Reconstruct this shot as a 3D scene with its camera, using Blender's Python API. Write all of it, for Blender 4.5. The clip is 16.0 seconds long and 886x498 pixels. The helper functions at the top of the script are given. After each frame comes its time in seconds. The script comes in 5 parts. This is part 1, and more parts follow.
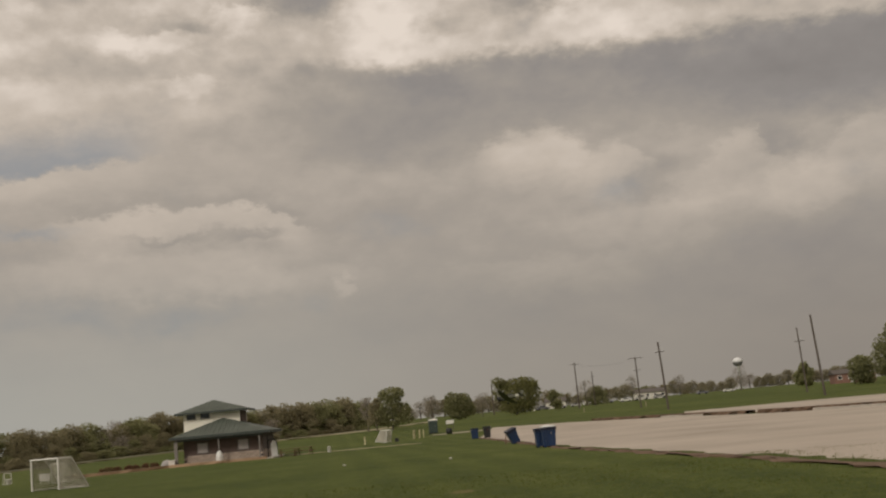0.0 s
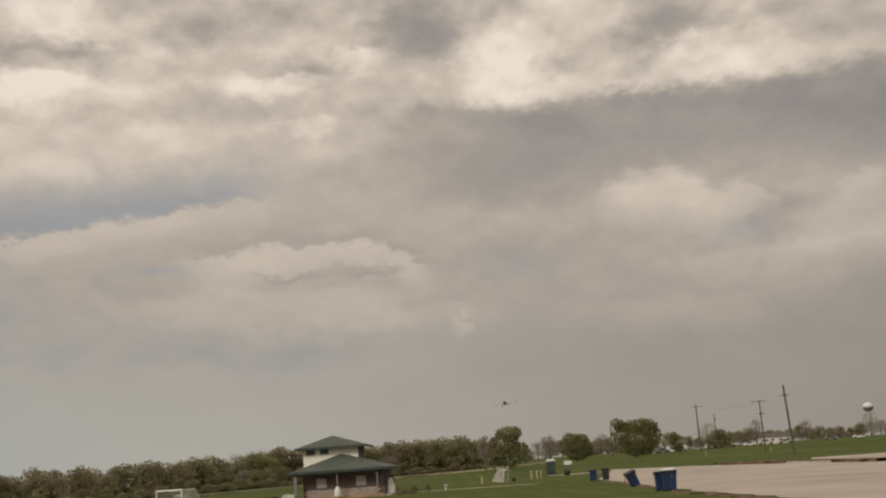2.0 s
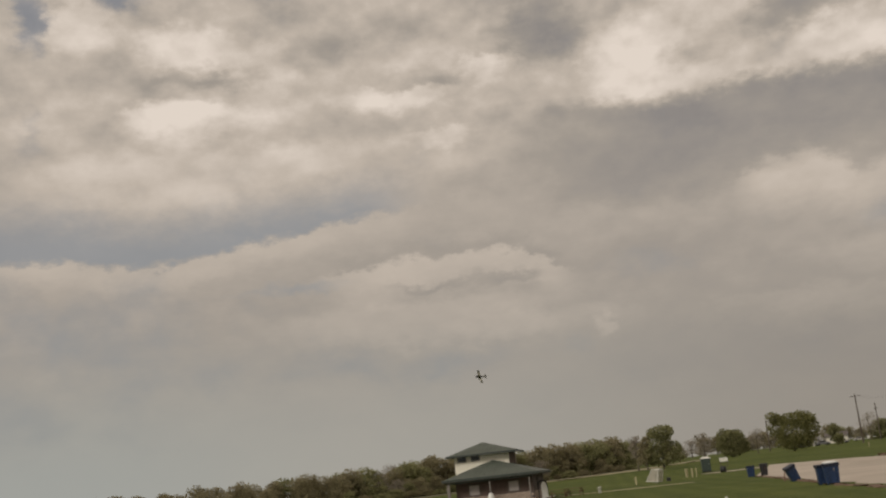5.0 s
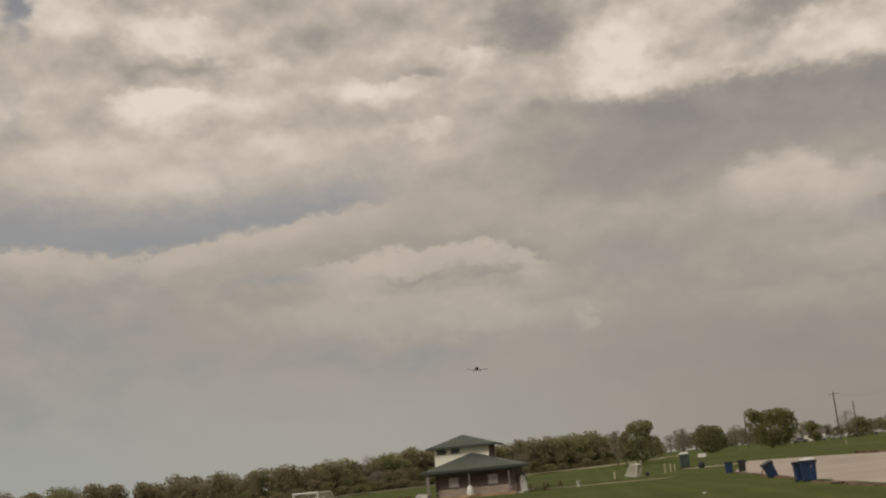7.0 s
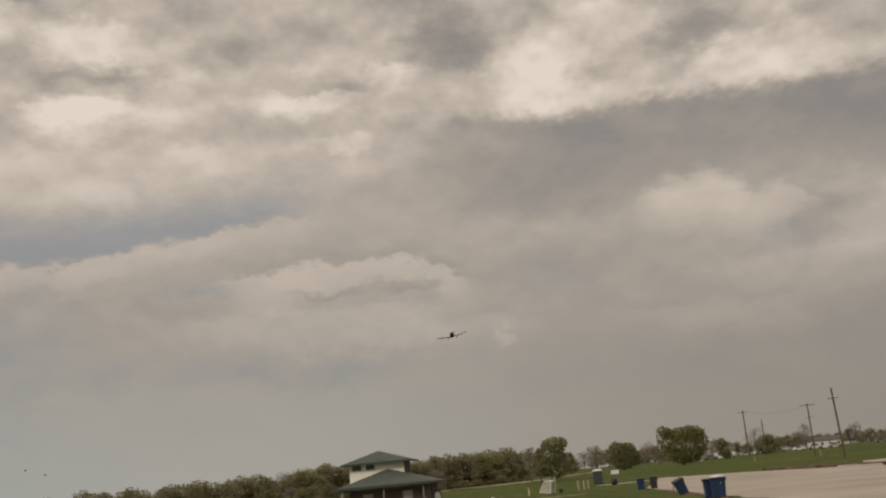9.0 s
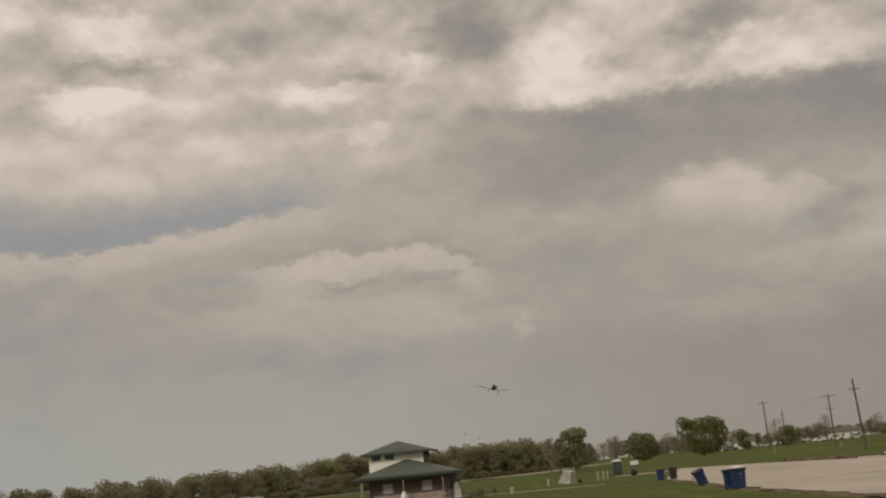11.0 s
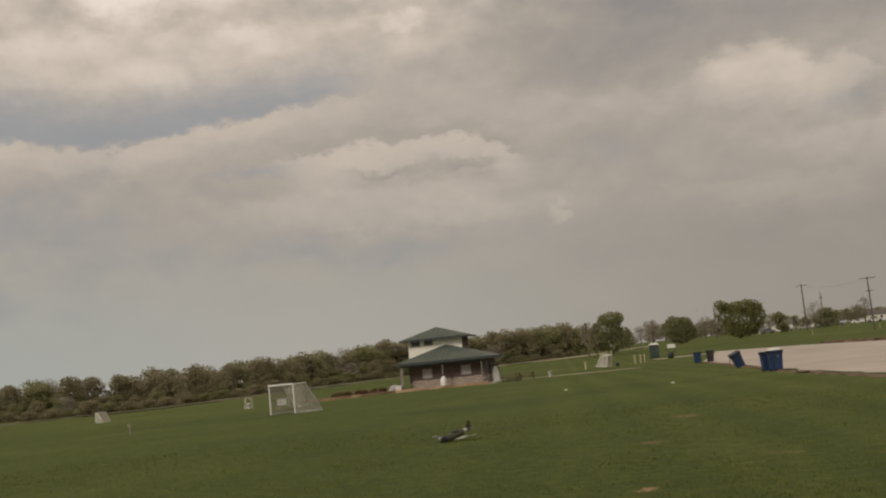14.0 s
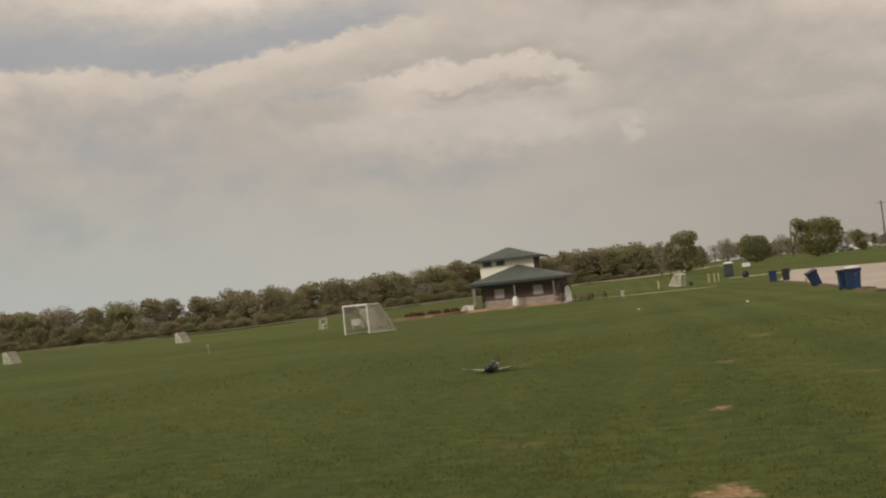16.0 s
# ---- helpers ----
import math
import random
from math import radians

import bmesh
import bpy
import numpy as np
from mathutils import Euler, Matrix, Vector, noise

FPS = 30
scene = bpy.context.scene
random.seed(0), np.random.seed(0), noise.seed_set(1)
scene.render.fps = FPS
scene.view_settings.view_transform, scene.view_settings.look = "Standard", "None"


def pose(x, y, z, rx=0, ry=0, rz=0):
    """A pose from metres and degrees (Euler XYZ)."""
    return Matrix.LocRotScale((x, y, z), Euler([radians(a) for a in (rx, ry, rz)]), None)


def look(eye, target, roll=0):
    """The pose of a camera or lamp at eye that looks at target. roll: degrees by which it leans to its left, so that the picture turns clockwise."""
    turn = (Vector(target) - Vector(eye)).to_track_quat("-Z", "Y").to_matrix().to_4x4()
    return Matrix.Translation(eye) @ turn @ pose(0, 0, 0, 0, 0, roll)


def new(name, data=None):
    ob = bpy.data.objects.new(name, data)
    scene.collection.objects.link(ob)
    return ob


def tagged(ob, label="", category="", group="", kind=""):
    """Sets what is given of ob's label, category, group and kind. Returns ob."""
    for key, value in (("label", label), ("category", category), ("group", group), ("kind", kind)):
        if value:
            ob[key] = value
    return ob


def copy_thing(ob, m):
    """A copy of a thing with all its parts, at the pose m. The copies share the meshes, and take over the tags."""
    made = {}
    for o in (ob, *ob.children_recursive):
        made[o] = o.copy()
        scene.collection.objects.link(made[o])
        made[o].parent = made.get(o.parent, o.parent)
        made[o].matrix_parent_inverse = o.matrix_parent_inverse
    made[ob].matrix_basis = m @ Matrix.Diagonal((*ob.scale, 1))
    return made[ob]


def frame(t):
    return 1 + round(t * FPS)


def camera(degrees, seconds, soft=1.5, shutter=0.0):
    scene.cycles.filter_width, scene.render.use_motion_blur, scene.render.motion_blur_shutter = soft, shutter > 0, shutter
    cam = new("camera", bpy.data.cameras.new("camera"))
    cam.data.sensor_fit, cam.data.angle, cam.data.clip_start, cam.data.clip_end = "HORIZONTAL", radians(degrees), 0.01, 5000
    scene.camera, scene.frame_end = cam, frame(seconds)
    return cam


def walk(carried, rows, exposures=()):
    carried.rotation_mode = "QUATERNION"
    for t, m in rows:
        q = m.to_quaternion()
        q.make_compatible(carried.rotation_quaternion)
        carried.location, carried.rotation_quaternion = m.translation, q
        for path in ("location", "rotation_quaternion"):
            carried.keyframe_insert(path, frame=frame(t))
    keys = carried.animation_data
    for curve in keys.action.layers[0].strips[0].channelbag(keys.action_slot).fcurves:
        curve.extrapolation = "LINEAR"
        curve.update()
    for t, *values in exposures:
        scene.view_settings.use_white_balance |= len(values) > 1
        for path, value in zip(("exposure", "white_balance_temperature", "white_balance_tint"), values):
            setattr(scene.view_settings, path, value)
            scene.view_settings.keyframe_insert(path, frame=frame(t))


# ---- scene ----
# ---- the camera: it stands on the field, held at head height, and turns after the model aeroplane ----
cam = camera(42.0, 16.0, soft=2.2)
EYE = 1.7
TURNS = [  # seconds, yaw, pitch, roll
    (0.0, 0.32, 8.30, -5.24),
    (0.5, 2.65, 8.84, -5.49),
    (1.0, 3.60, 8.85, -5.47),
    (1.5, 5.12, 9.62, -4.38),
    (2.0, 6.09, 10.67, -3.98),
    (2.5, 6.77, 12.03, -3.52),
    (3.0, 7.55, 12.44, -3.81),
    (3.5, 9.40, 12.39, -4.58),
    (4.0, 12.10, 12.25, -6.46),
    (6.5, 13.42, 11.03, -6.05),
    (7.0, 12.19, 11.06, -5.50),
    (7.5, 9.97, 11.18, -5.27),
    (8.0, 9.74, 11.06, -5.73),
    (8.5, 8.83, 11.17, -5.67),
    (9.0, 8.01, 11.46, -5.44),
    (11.5, 9.15, 10.68, -5.28),
    (12.0, 7.60, 9.07, -4.82),
    (12.5, 6.22, 8.15, -4.76),
    (13.0, 8.25, 7.32, -5.50),
    (13.5, 9.94, 6.38, -5.76),
    (14.0, 11.38, 5.68, -5.70),
    (14.5, 13.28, 4.13, -6.36),
    (15.0, 13.77, 3.17, -6.58),
    (15.5, 14.68, 2.04, -6.90),
    (16.0, 15.31, 2.12, -5.99),
]
walk(cam, [(t, pose(0, 0, EYE, 90 + tilt, 0, turn) @ pose(0, 0, 0, 0, 0, lean)) for t, turn, tilt, lean in TURNS],
     exposures=[(0.0, 0.07), (0.5, 0.13), (1.5, 0.18), (2.5, 0.15), (3.0, 0.06), (3.5, 0.04), (7.0, 0.04), (9.0, 0.04), (11.5, 0.04), (12.5, 0.02), (13.5, 0.11), (14.5, 0.16), (15.0, 0.21), (15.5, 0.31), (16.0, 0.39)])

# ---- sky, clouds and sun ----
SUN_EL, SUN_AZ = 38.0, 215.0   # behind the camera and to its left, veiled
SUN_POWER, SKY_POWER = 1.5, 1.0


def node(tree, kind, **settings):
    n = tree.nodes.new(kind)
    for key, value in settings.items():
        if key == "operation":
            n.operation = value
        elif key == "blend":
            n.blend_type = value
        elif key == "dims":
            n.noise_dimensions = value
        elif key == "clamp":
            n.use_clamp = value
    return n


class Nodes:
    """Short hand for the sums in a node tree."""

    def __init__(self, tree):
        self.tree = tree

    def put(self, socket, value):
        if isinstance(value, bpy.types.NodeSocket):
            self.tree.links.new(value, socket)
        elif isinstance(value, (int, float)) and socket.type in ("VECTOR", "RGBA"):
            socket.default_value = (value,) * len(socket.default_value)
        else:
            socket.default_value = value

    def math(self, op, a, b=0.0, c=None, clamp=False):
        n = node(self.tree, "ShaderNodeMath", operation=op, clamp=clamp)
        self.put(n.inputs[0], a)
        self.put(n.inputs[1], b)
        if c is not None:
            self.put(n.inputs[2], c)
        return n.outputs[0]

    def vec(self, op, a, b=(0, 0, 0), c=None):
        n = node(self.tree, "ShaderNodeVectorMath", operation=op)
        self.put(n.inputs[0], a)
        if op == "SCALE":
            self.put(n.inputs["Scale"], b)
        else:
            self.put(n.inputs[1], b)
        if c is not None:
            self.put(n.inputs[2], c)
        return n.outputs["Value"] if op in ("LENGTH", "DOT_PRODUCT", "DISTANCE") else n.outputs[0]

    def noise(self, at, scale, detail=4.0, rough=0.55, warp=0.0, colour=False):
        n = node(self.tree, "ShaderNodeTexNoise", dims="3D")
        self.put(n.inputs["Vector"], at)
        n.inputs["Scale"].default_value = scale
        n.inputs["Detail"].default_value = detail
        n.inputs["Roughness"].default_value = rough
        n.inputs["Distortion"].default_value = warp
        return n.outputs["Color" if colour else "Fac"]

    def mix(self, fac, a, b, blend="MIX"):
        n = self.tree.nodes.new("ShaderNodeMix")
        n.data_type = "RGBA"
        n.blend_type = blend
        self.put(n.inputs[0], fac)
        self.put(n.inputs[6], a if not isinstance(a, tuple) else (*a[:3], 1.0))
        self.put(n.inputs[7], b if not isinstance(b, tuple) else (*b[:3], 1.0))
        return n.outputs[2]

    def ramp(self, fac, stops):
        n = self.tree.nodes.new("ShaderNodeValToRGB")
        while len(n.color_ramp.elements) < len(stops):
            n.color_ramp.elements.new(0.5)
        for e, (p, col) in zip(n.color_ramp.elements, stops):
            e.position = p
            e.color = (*col, 1.0)
        self.put(n.inputs[0], fac)
        return n.outputs[0]

    def smooth(self, x, lo, hi):
        n = self.tree.nodes.new("ShaderNodeMapRange")
        n.interpolation_type = "SMOOTHSTEP"
        self.put(n.inputs[0], x)
        n.inputs[1].default_value, n.inputs[2].default_value = lo, hi
        return n.outputs[0]


# clouds by bearing and height above the horizon, in degrees: bearing, height, half width, half height, weight
BRIGHT = [
    (-30.4, 23.6, 1.9, 1.0, 0.20), (-25.3, 22.5, 2.4, 1.2, 0.24), (-25.5, 19.0, 3.3, 0.8, 0.32), (-21.3, 21.2, 1.7, 1.7, 0.16), (-10.0, 20.4, 1.7, 0.6, 0.24),
    (-14.0, 19.3, 3.4, 0.45, 0.16), (-12.6, 17.1, 1.8, 0.4, 0.14), (-2.3, 20.2, 2.4, 1.7, 0.24), (1.6, 21.8, 2.6, 1.0, 0.16), (9.0, 18.9, 3.6, 1.0, 0.14),
    (-26.0, 16.4, 7.0, 1.5, 0.16), (-15.5, 16.6, 6.0, 1.3, 0.10), (-5.2, 7.1, 0.6, 0.4, 0.10), (5.5, 6.9, 6.0, 0.8, 0.08), (12.0, 8.8, 6.0, 1.1, 0.10), (18.2, 9.6, 4.0, 1.0, 0.10),
    (-14.5, 8.3, 7.0, 1.0, 0.11), (-8.0, 7.4, 4.0, 0.9, 0.07), (5.0, 12.6, 2.6, 1.0, 0.05), (-15.5, 20.9, 3.5, 1.3, 0.11),
]
SHADE = [
    (-24.2, 20.8, 2.5, 0.5, 0.32), (-17.4, 21.9, 1.6, 1.2, 0.13), (-6.9, 21.8, 1.9, 1.5, 0.38), (-12.4, 19.9, 3.0, 0.4, 0.15), (6.0, 20.4, 2.0, 0.8, 0.28),
    (0.4, 19.1, 1.8, 0.5, 0.12), (-2.8, 13.9, 4.6, 1.3, 0.13), (-13.5, 15.0, 4.5, 0.7, 0.10), (19.5, 14.6, 7.0, 2.2, 0.24), (10.3, 10.5, 1.2, 0.9, 0.15),
    (16.7, 11.5, 0.9, 0.8, 0.16), (-13.8, 9.75, 1.5, 0.2, 0.14), (-10.0, 9.8, 1.6, 0.25, 0.16), (-2.5, 10.4, 4.6, 1.0, 0.06), (-15.0, 6.3, 7.0, 0.9, 0.07),
    (3.0, 4.6, 9.0, 1.6, 0.09), (18.0, 6.5, 8.0, 2.6, 0.12),
]
GAPS = [
    (-32.8, 23.4, 0.9, 1.3, 1.1), (-28.2, 24.8, 1.5, 0.7, 1.1), (-21.2, 25.0, 2.2, 0.6, 0.9), (-32.9, 18.6, 0.8, 1.4, 0.6), (-31.0, 8.8, 7.0, 2.4, 0.52),
    (-20.5, 10.3, 2.6, 0.35, 0.55), (-19.5, 6.4, 8.0, 1.2, 0.24), (-33.0, 4.5, 8.0, 2.0, 0.34), (-3.5, 9.8, 3.6, 0.9, 0.34), (-12.0, 6.0, 7.0, 0.8, 0.30), (7.5, 10.4, 3.0, 0.6, 0.20),
]
# the tops of the heaped banks and the underside of the high deck: bearing and height along each
BANK_TOP = [(-40.0, 12.2), (-33.7, 12.2), (-31.5, 12.25), (-28.7, 11.6), (-26.4, 11.75), (-23.0, 12.5), (-20.8, 12.8), (-17.8, 13.4), (-14.4, 13.7), (-10.0, 13.0)]
MID_TOP = [(-22.0, 10.4), (-18.7, 10.9), (-16.4, 11.0), (-14.1, 11.25), (-11.8, 11.25), (-9.0, 11.15), (-7.4, 10.2), (-6.0, 9.4)]
RIGHT_TOP = [(1.0, 11.5), (2.2, 13.3), (3.4, 13.9), (5.3, 14.0), (6.7, 13.3), (7.7, 12.4), (9.2, 12.7), (10.6, 11.2), (12.5, 10.8), (14.2, 12.3), (15.8, 12.8), (16.4, 11.2), (18.6, 10.9), (19.7, 12.3), (21.2, 12.5), (24.0, 11.6), (30.0, 12.0)]
DECK_FOOT = [(-20.0, 19.9), (-16.7, 19.5), (-13.8, 19.0), (-8.0, 18.1), (-5.1, 17.85), (-2.2, 17.6), (0.6, 17.5), (3.5, 17.7), (7.0, 17.4), (11.0, 17.5), (15.3, 17.4), (22.2, 17.0), (32.0, 16.6)]


def make_sky():
    world = bpy.data.worlds.new("sky")
    scene.world = world
    world.use_nodes = True
    tree = world.node_tree
    tree.nodes.clear()
    k = Nodes(tree)
    way = tree.nodes.new("ShaderNodeTexCoord").outputs["Generated"]
    part_of = tree.nodes.new("ShaderNodeSeparateXYZ")
    k.put(part_of.inputs[0], way)
    x, y, z = part_of.outputs
    # bearing and height, stirred by noise so that the banks have ragged edges
    bearing = k.math("MULTIPLY", k.math("ARCTAN2", x, y), 57.2958)
    height = k.math("MULTIPLY", k.math("ARCSINE", z), 57.2958)
    flat = tree.nodes.new("ShaderNodeCombineXYZ")
    k.put(flat.inputs[0], bearing)
    k.put(flat.inputs[1], k.math("MULTIPLY", height, 1.7))
    stir = k.vec("SUBTRACT", k.noise(flat.outputs[0], 0.34, 6.0, 0.56, 0.0, True), (0.5, 0.5, 0.5))
    curl = k.vec("SUBTRACT", k.noise(flat.outputs[0], 0.95, 5.0, 0.60, 0.0, True), (0.5, 0.5, 0.5))
    plain = tree.nodes.new("ShaderNodeCombineXYZ")
    k.put(plain.inputs[0], bearing)
    k.put(plain.inputs[1], height)
    place = k.vec("MULTIPLY_ADD", stir, (3.8, 2.0, 0.0), k.vec("MULTIPLY_ADD", curl, (1.5, 1.0, 0.0), plain.outputs[0]))
    near = k.vec("MULTIPLY_ADD", stir, (2.2, 0.9, 0.0), k.vec("MULTIPLY_ADD", curl, (1.6, 1.3, 0.0), plain.outputs[0]))
    split = tree.nodes.new("ShaderNodeSeparateXYZ")
    k.put(split.inputs[0], near)
    edge_b, edge_h = split.outputs[0], split.outputs[1]

    def banks(rows, crisp=False):
        """The sum of the banks; crisp ones have firm heaped tops and soft undersides."""
        total = 0.0
        for b, h, wide, high, weight in rows:
            grow = 1.45 if crisp else 1.75
            d = k.vec("MULTIPLY", k.vec("SUBTRACT", place, (b, h, 0.0)), (1 / (grow * wide), 1 / (grow * high), 0.0))
            if crisp:
                lower = k.vec("MULTIPLY", k.vec("MINIMUM", d, (99.0, 0.0, 0.0)), (0.5, 0.62, 0.0))
                d = k.vec("MULTIPLY_ADD", k.vec("MAXIMUM", d, (-99.0, 0.0, 0.0)), (0.5, 1.25, 0.0), lower)
            fall = k.smooth(k.vec("LENGTH", d), 0.3 if crisp else 0.0, 1.0)
            total = k.math("MULTIPLY_ADD", k.math("SUBTRACT", 1.0, fall), weight, total)
        return total

    def over(line):
        """How far above a bank's line, in degrees."""
        lo, hi = line[0][0], line[-1][0]
        f = k.math("DIVIDE", k.math("SUBTRACT", edge_b, lo), hi - lo)
        level = k.ramp(f, [((b - lo) / (hi - lo), (h / 30.0,) * 3) for b, h in line])
        return k.math("MULTIPLY_ADD", level, -30.0, edge_h)

    def times(*values):
        total = values[0]
        for v in values[1:]:
            total = k.math("MULTIPLY", total, v)
        return total

    def less(value):
        return k.math("SUBTRACT", 1.0, value)

    high_part = k.smooth(height, 4.0, 19.0)
    rough_part = k.smooth(height, 13.0, 20.0)         # the billows stand out high up, the low deck is smooth

    def puffs(lift):
        at = k.vec("ADD", flat.outputs[0], (0.0, lift, 0.0))
        at = k.vec("MULTIPLY", at, (0.9, 0.68, 1.0))
        return k.noise(at, 0.30, 6.0, 0.50)

    here, above = puffs(0.0), puffs(1.1)
    relief = k.math("SUBTRACT", here, above)          # lit tops, shaded undersides
    wisp = k.noise(k.vec("MULTIPLY", flat.outputs[0], (0.7, 1.2, 1.0)), 0.5, 6.0, 0.62)
    swing = k.math("MULTIPLY", relief, k.math("MULTIPLY_ADD", rough_part, 0.42, 0.16))
    swing = k.math("MULTIPLY_ADD", k.math("SUBTRACT", here, 0.5), k.math("MULTIPLY_ADD", rough_part, 0.34, 0.14), swing)
    swing = k.math("MULTIPLY_ADD", k.math("SUBTRACT", wisp, 0.5), 0.10, swing)
    level = k.math("ADD", k.math("MULTIPLY_ADD", high_part, 0.205, 0.455), swing)
    level = k.math("ADD", level, k.math("SUBTRACT", banks(BRIGHT, True), banks(SHADE)))
    # the high deck: bright above its foot, a long dark belly beneath
    s = over(DECK_FOOT)
    here_deck = times(k.smooth(bearing, -13.0, 1.0), less(k.smooth(s, -0.7, 0.35)))
    level = k.math("MULTIPLY_ADD", times(here_deck, less(k.smooth(k.math("MULTIPLY", s, -1.0), 0.9, 5.8))), -0.32, level)
    level = k.math("MULTIPLY_ADD", times(k.smooth(bearing, -9.0, -2.0), less(k.math("MULTIPLY", k.smooth(bearing, 3.0, 16.0), 0.7)), k.smooth(s, -0.6, 0.3), less(k.smooth(s, 0.6, 2.8))), 0.15, level)
    # heaped cloud beneath it on one side
    s = over(RIGHT_TOP)
    level = k.math("MULTIPLY_ADD", times(k.smooth(bearing, 1.2, 3.4), less(k.math("MULTIPLY", k.smooth(bearing, 7.0, 12.0), 0.4)), k.smooth(k.math("MULTIPLY", s, -1.0), -0.35, 0.55), less(k.smooth(k.math("MULTIPLY", s, -1.0), 0.4, 3.8))), 0.16, level)
    # the middle bank
    s = over(MID_TOP)
    inside = times(k.smooth(bearing, -21.0, -16.5), less(k.smooth(bearing, -8.2, -6.0)))
    level = k.math("MULTIPLY_ADD", times(inside, k.smooth(k.math("MULTIPLY", s, -1.0), -0.12, 0.22), less(k.smooth(k.math("MULTIPLY", s, -1.0), 0.5, 2.4))), 0.14, level)
    level = k.math("MULTIPLY_ADD", times(inside, k.smooth(s, -0.1, 0.2), less(k.smooth(s, 0.2, 1.0))), -0.06, level)
    # the long bank below the blue gap
    s = over(BANK_TOP)
    inside = less(k.smooth(bearing, -21.0, -11.5))
    lit = times(inside, k.smooth(k.math("MULTIPLY", s, -1.0), -0.12, 0.2), less(k.smooth(k.math("MULTIPLY", s, -1.0), 0.3, 1.7)))
    level = k.math("MULTIPLY_ADD", lit, 0.10, level)
    rift = times(less(k.smooth(bearing, -17.5, -13.0)), k.smooth(s, -0.20, 0.34), less(k.smooth(k.math("MULTIPLY_ADD", k.smooth(bearing, -30.0, -17.0), 0.9, s), 0.7, 3.6)))
    cloud = k.ramp(level, [(0.0, (0.208, 0.190, 0.178)), (0.28, (0.262, 0.239, 0.223)), (0.50, (0.350, 0.309, 0.267)), (0.72, (0.500, 0.432, 0.365)), (1.0, (0.728, 0.638, 0.557))])
    # low haze: greenish grey on one side, mauve on the other
    side = k.smooth(bearing, -20.0, 8.0)
    haze = k.mix(k.smooth(bearing, -34.0, -17.0), (0.336, 0.350, 0.326), (0.362, 0.350, 0.312))
    haze = k.mix(side, haze, (0.280, 0.253, 0.217))
    haze = k.mix(k.smooth(bearing, 6.0, 20.0), haze, (0.240, 0.213, 0.184))
    cloud = k.mix(k.math("MULTIPLY", k.math("SUBTRACT", 1.0, k.smooth(height, 0.5, 10.5)), 0.84), cloud, haze)
    clear = tree.nodes.new("ShaderNodeTexSky")
    clear.sky_type = "NISHITA"
    clear.sun_disc = False
    clear.sun_elevation, clear.sun_rotation = radians(SUN_EL), radians(SUN_AZ)
    clear.air_density, clear.dust_density, clear.ozone_density = 1.0, 3.0, 1.0
    veil = k.math("MULTIPLY_ADD", k.smooth(height, 16.0, 22.0), -0.36, 0.70)
    blue = k.mix(veil, k.vec("SCALE", clear.outputs[0], 0.062), (0.285, 0.292, 0.300))
    hole = k.math("MULTIPLY", k.smooth(k.math("MULTIPLY_ADD", k.math("SUBTRACT", here, 0.5), -1.4, banks(GAPS)), 0.10, 1.0), 0.66)
    hole = k.math("MULTIPLY", hole, k.smooth(height, 1.0, 5.5))
    hole = k.math("MAXIMUM", hole, k.math("MULTIPLY", rift, 0.72))
    colour = k.mix(hole, cloud, blue)
    out = tree.nodes.new("ShaderNodeBackground")
    k.put(out.inputs[0], colour)
    out.inputs[1].default_value = SKY_POWER
    tree.links.new(out.outputs[0], tree.nodes.new("ShaderNodeOutputWorld").inputs[0])


make_sky()
sun_data = bpy.data.lights.new("sun", "SUN")
sun_data.energy, sun_data.angle, sun_data.color = SUN_POWER, radians(14), (1.0, 0.93, 0.82)
sun = new("sun", sun_data)
a, e = radians(SUN_AZ), radians(SUN_EL)
sun.matrix_world = look((math.sin(a) * math.cos(e) * 100, math.cos(a) * math.cos(e) * 100, math.sin(e) * 100), (0, 0, 0))


# ---- materials ----
def surface(name, colours, rough=0.7, metal=0.0, grain=30.0, blotch=2.0, bump=0.2, depth=0.01, spread=0.12, island=False, per_object=0.0):
    """A worn surface: colours run from one to the other by blotches and fine grain; relief from the same grain."""
    m = bpy.data.materials.new(name)
    m.use_nodes = True
    tree = m.node_tree
    k = Nodes(tree)
    bsdf = tree.nodes["Principled BSDF"]
    at = tree.nodes.new("ShaderNodeTexCoord").outputs["Object"]
    fine = k.noise(at, grain, 5.0, 0.6)
    broad = k.noise(at, blotch, 4.0, 0.55)
    f = k.math("ADD", k.math("MULTIPLY_ADD", broad, 1.4, -0.2), k.math("MULTIPLY_ADD", fine, 0.6, -0.3))
    if island:
        f = k.math("MULTIPLY_ADD", tree.nodes.new("ShaderNodeNewGeometry").outputs["Random Per Island"], 0.9, k.math("MULTIPLY_ADD", f, 0.4, -0.15))
    if per_object:
        f = k.math("MULTIPLY_ADD", k.math("SUBTRACT", tree.nodes.new("ShaderNodeObjectInfo").outputs["Random"], 0.5), per_object, f)
    n = len(colours)
    col = k.ramp(f, [(0.15 + 0.7 * i / max(1, n - 1), c) for i, c in enumerate(colours)])
    k.put(bsdf.inputs["Base Color"], col)
    k.put(bsdf.inputs["Roughness"], k.math("MULTIPLY_ADD", k.math("SUBTRACT", fine, 0.5), spread * 2, rough, clamp=True))
    bsdf.inputs["Metallic"].default_value = metal
    if bump:
        b = tree.nodes.new("ShaderNodeBump")
        b.inputs["Strength"].default_value, b.inputs["Distance"].default_value = bump, depth
        k.put(b.inputs["Height"], fine)
        k.put(bsdf.inputs["Normal"], b.outputs[0])
    return m


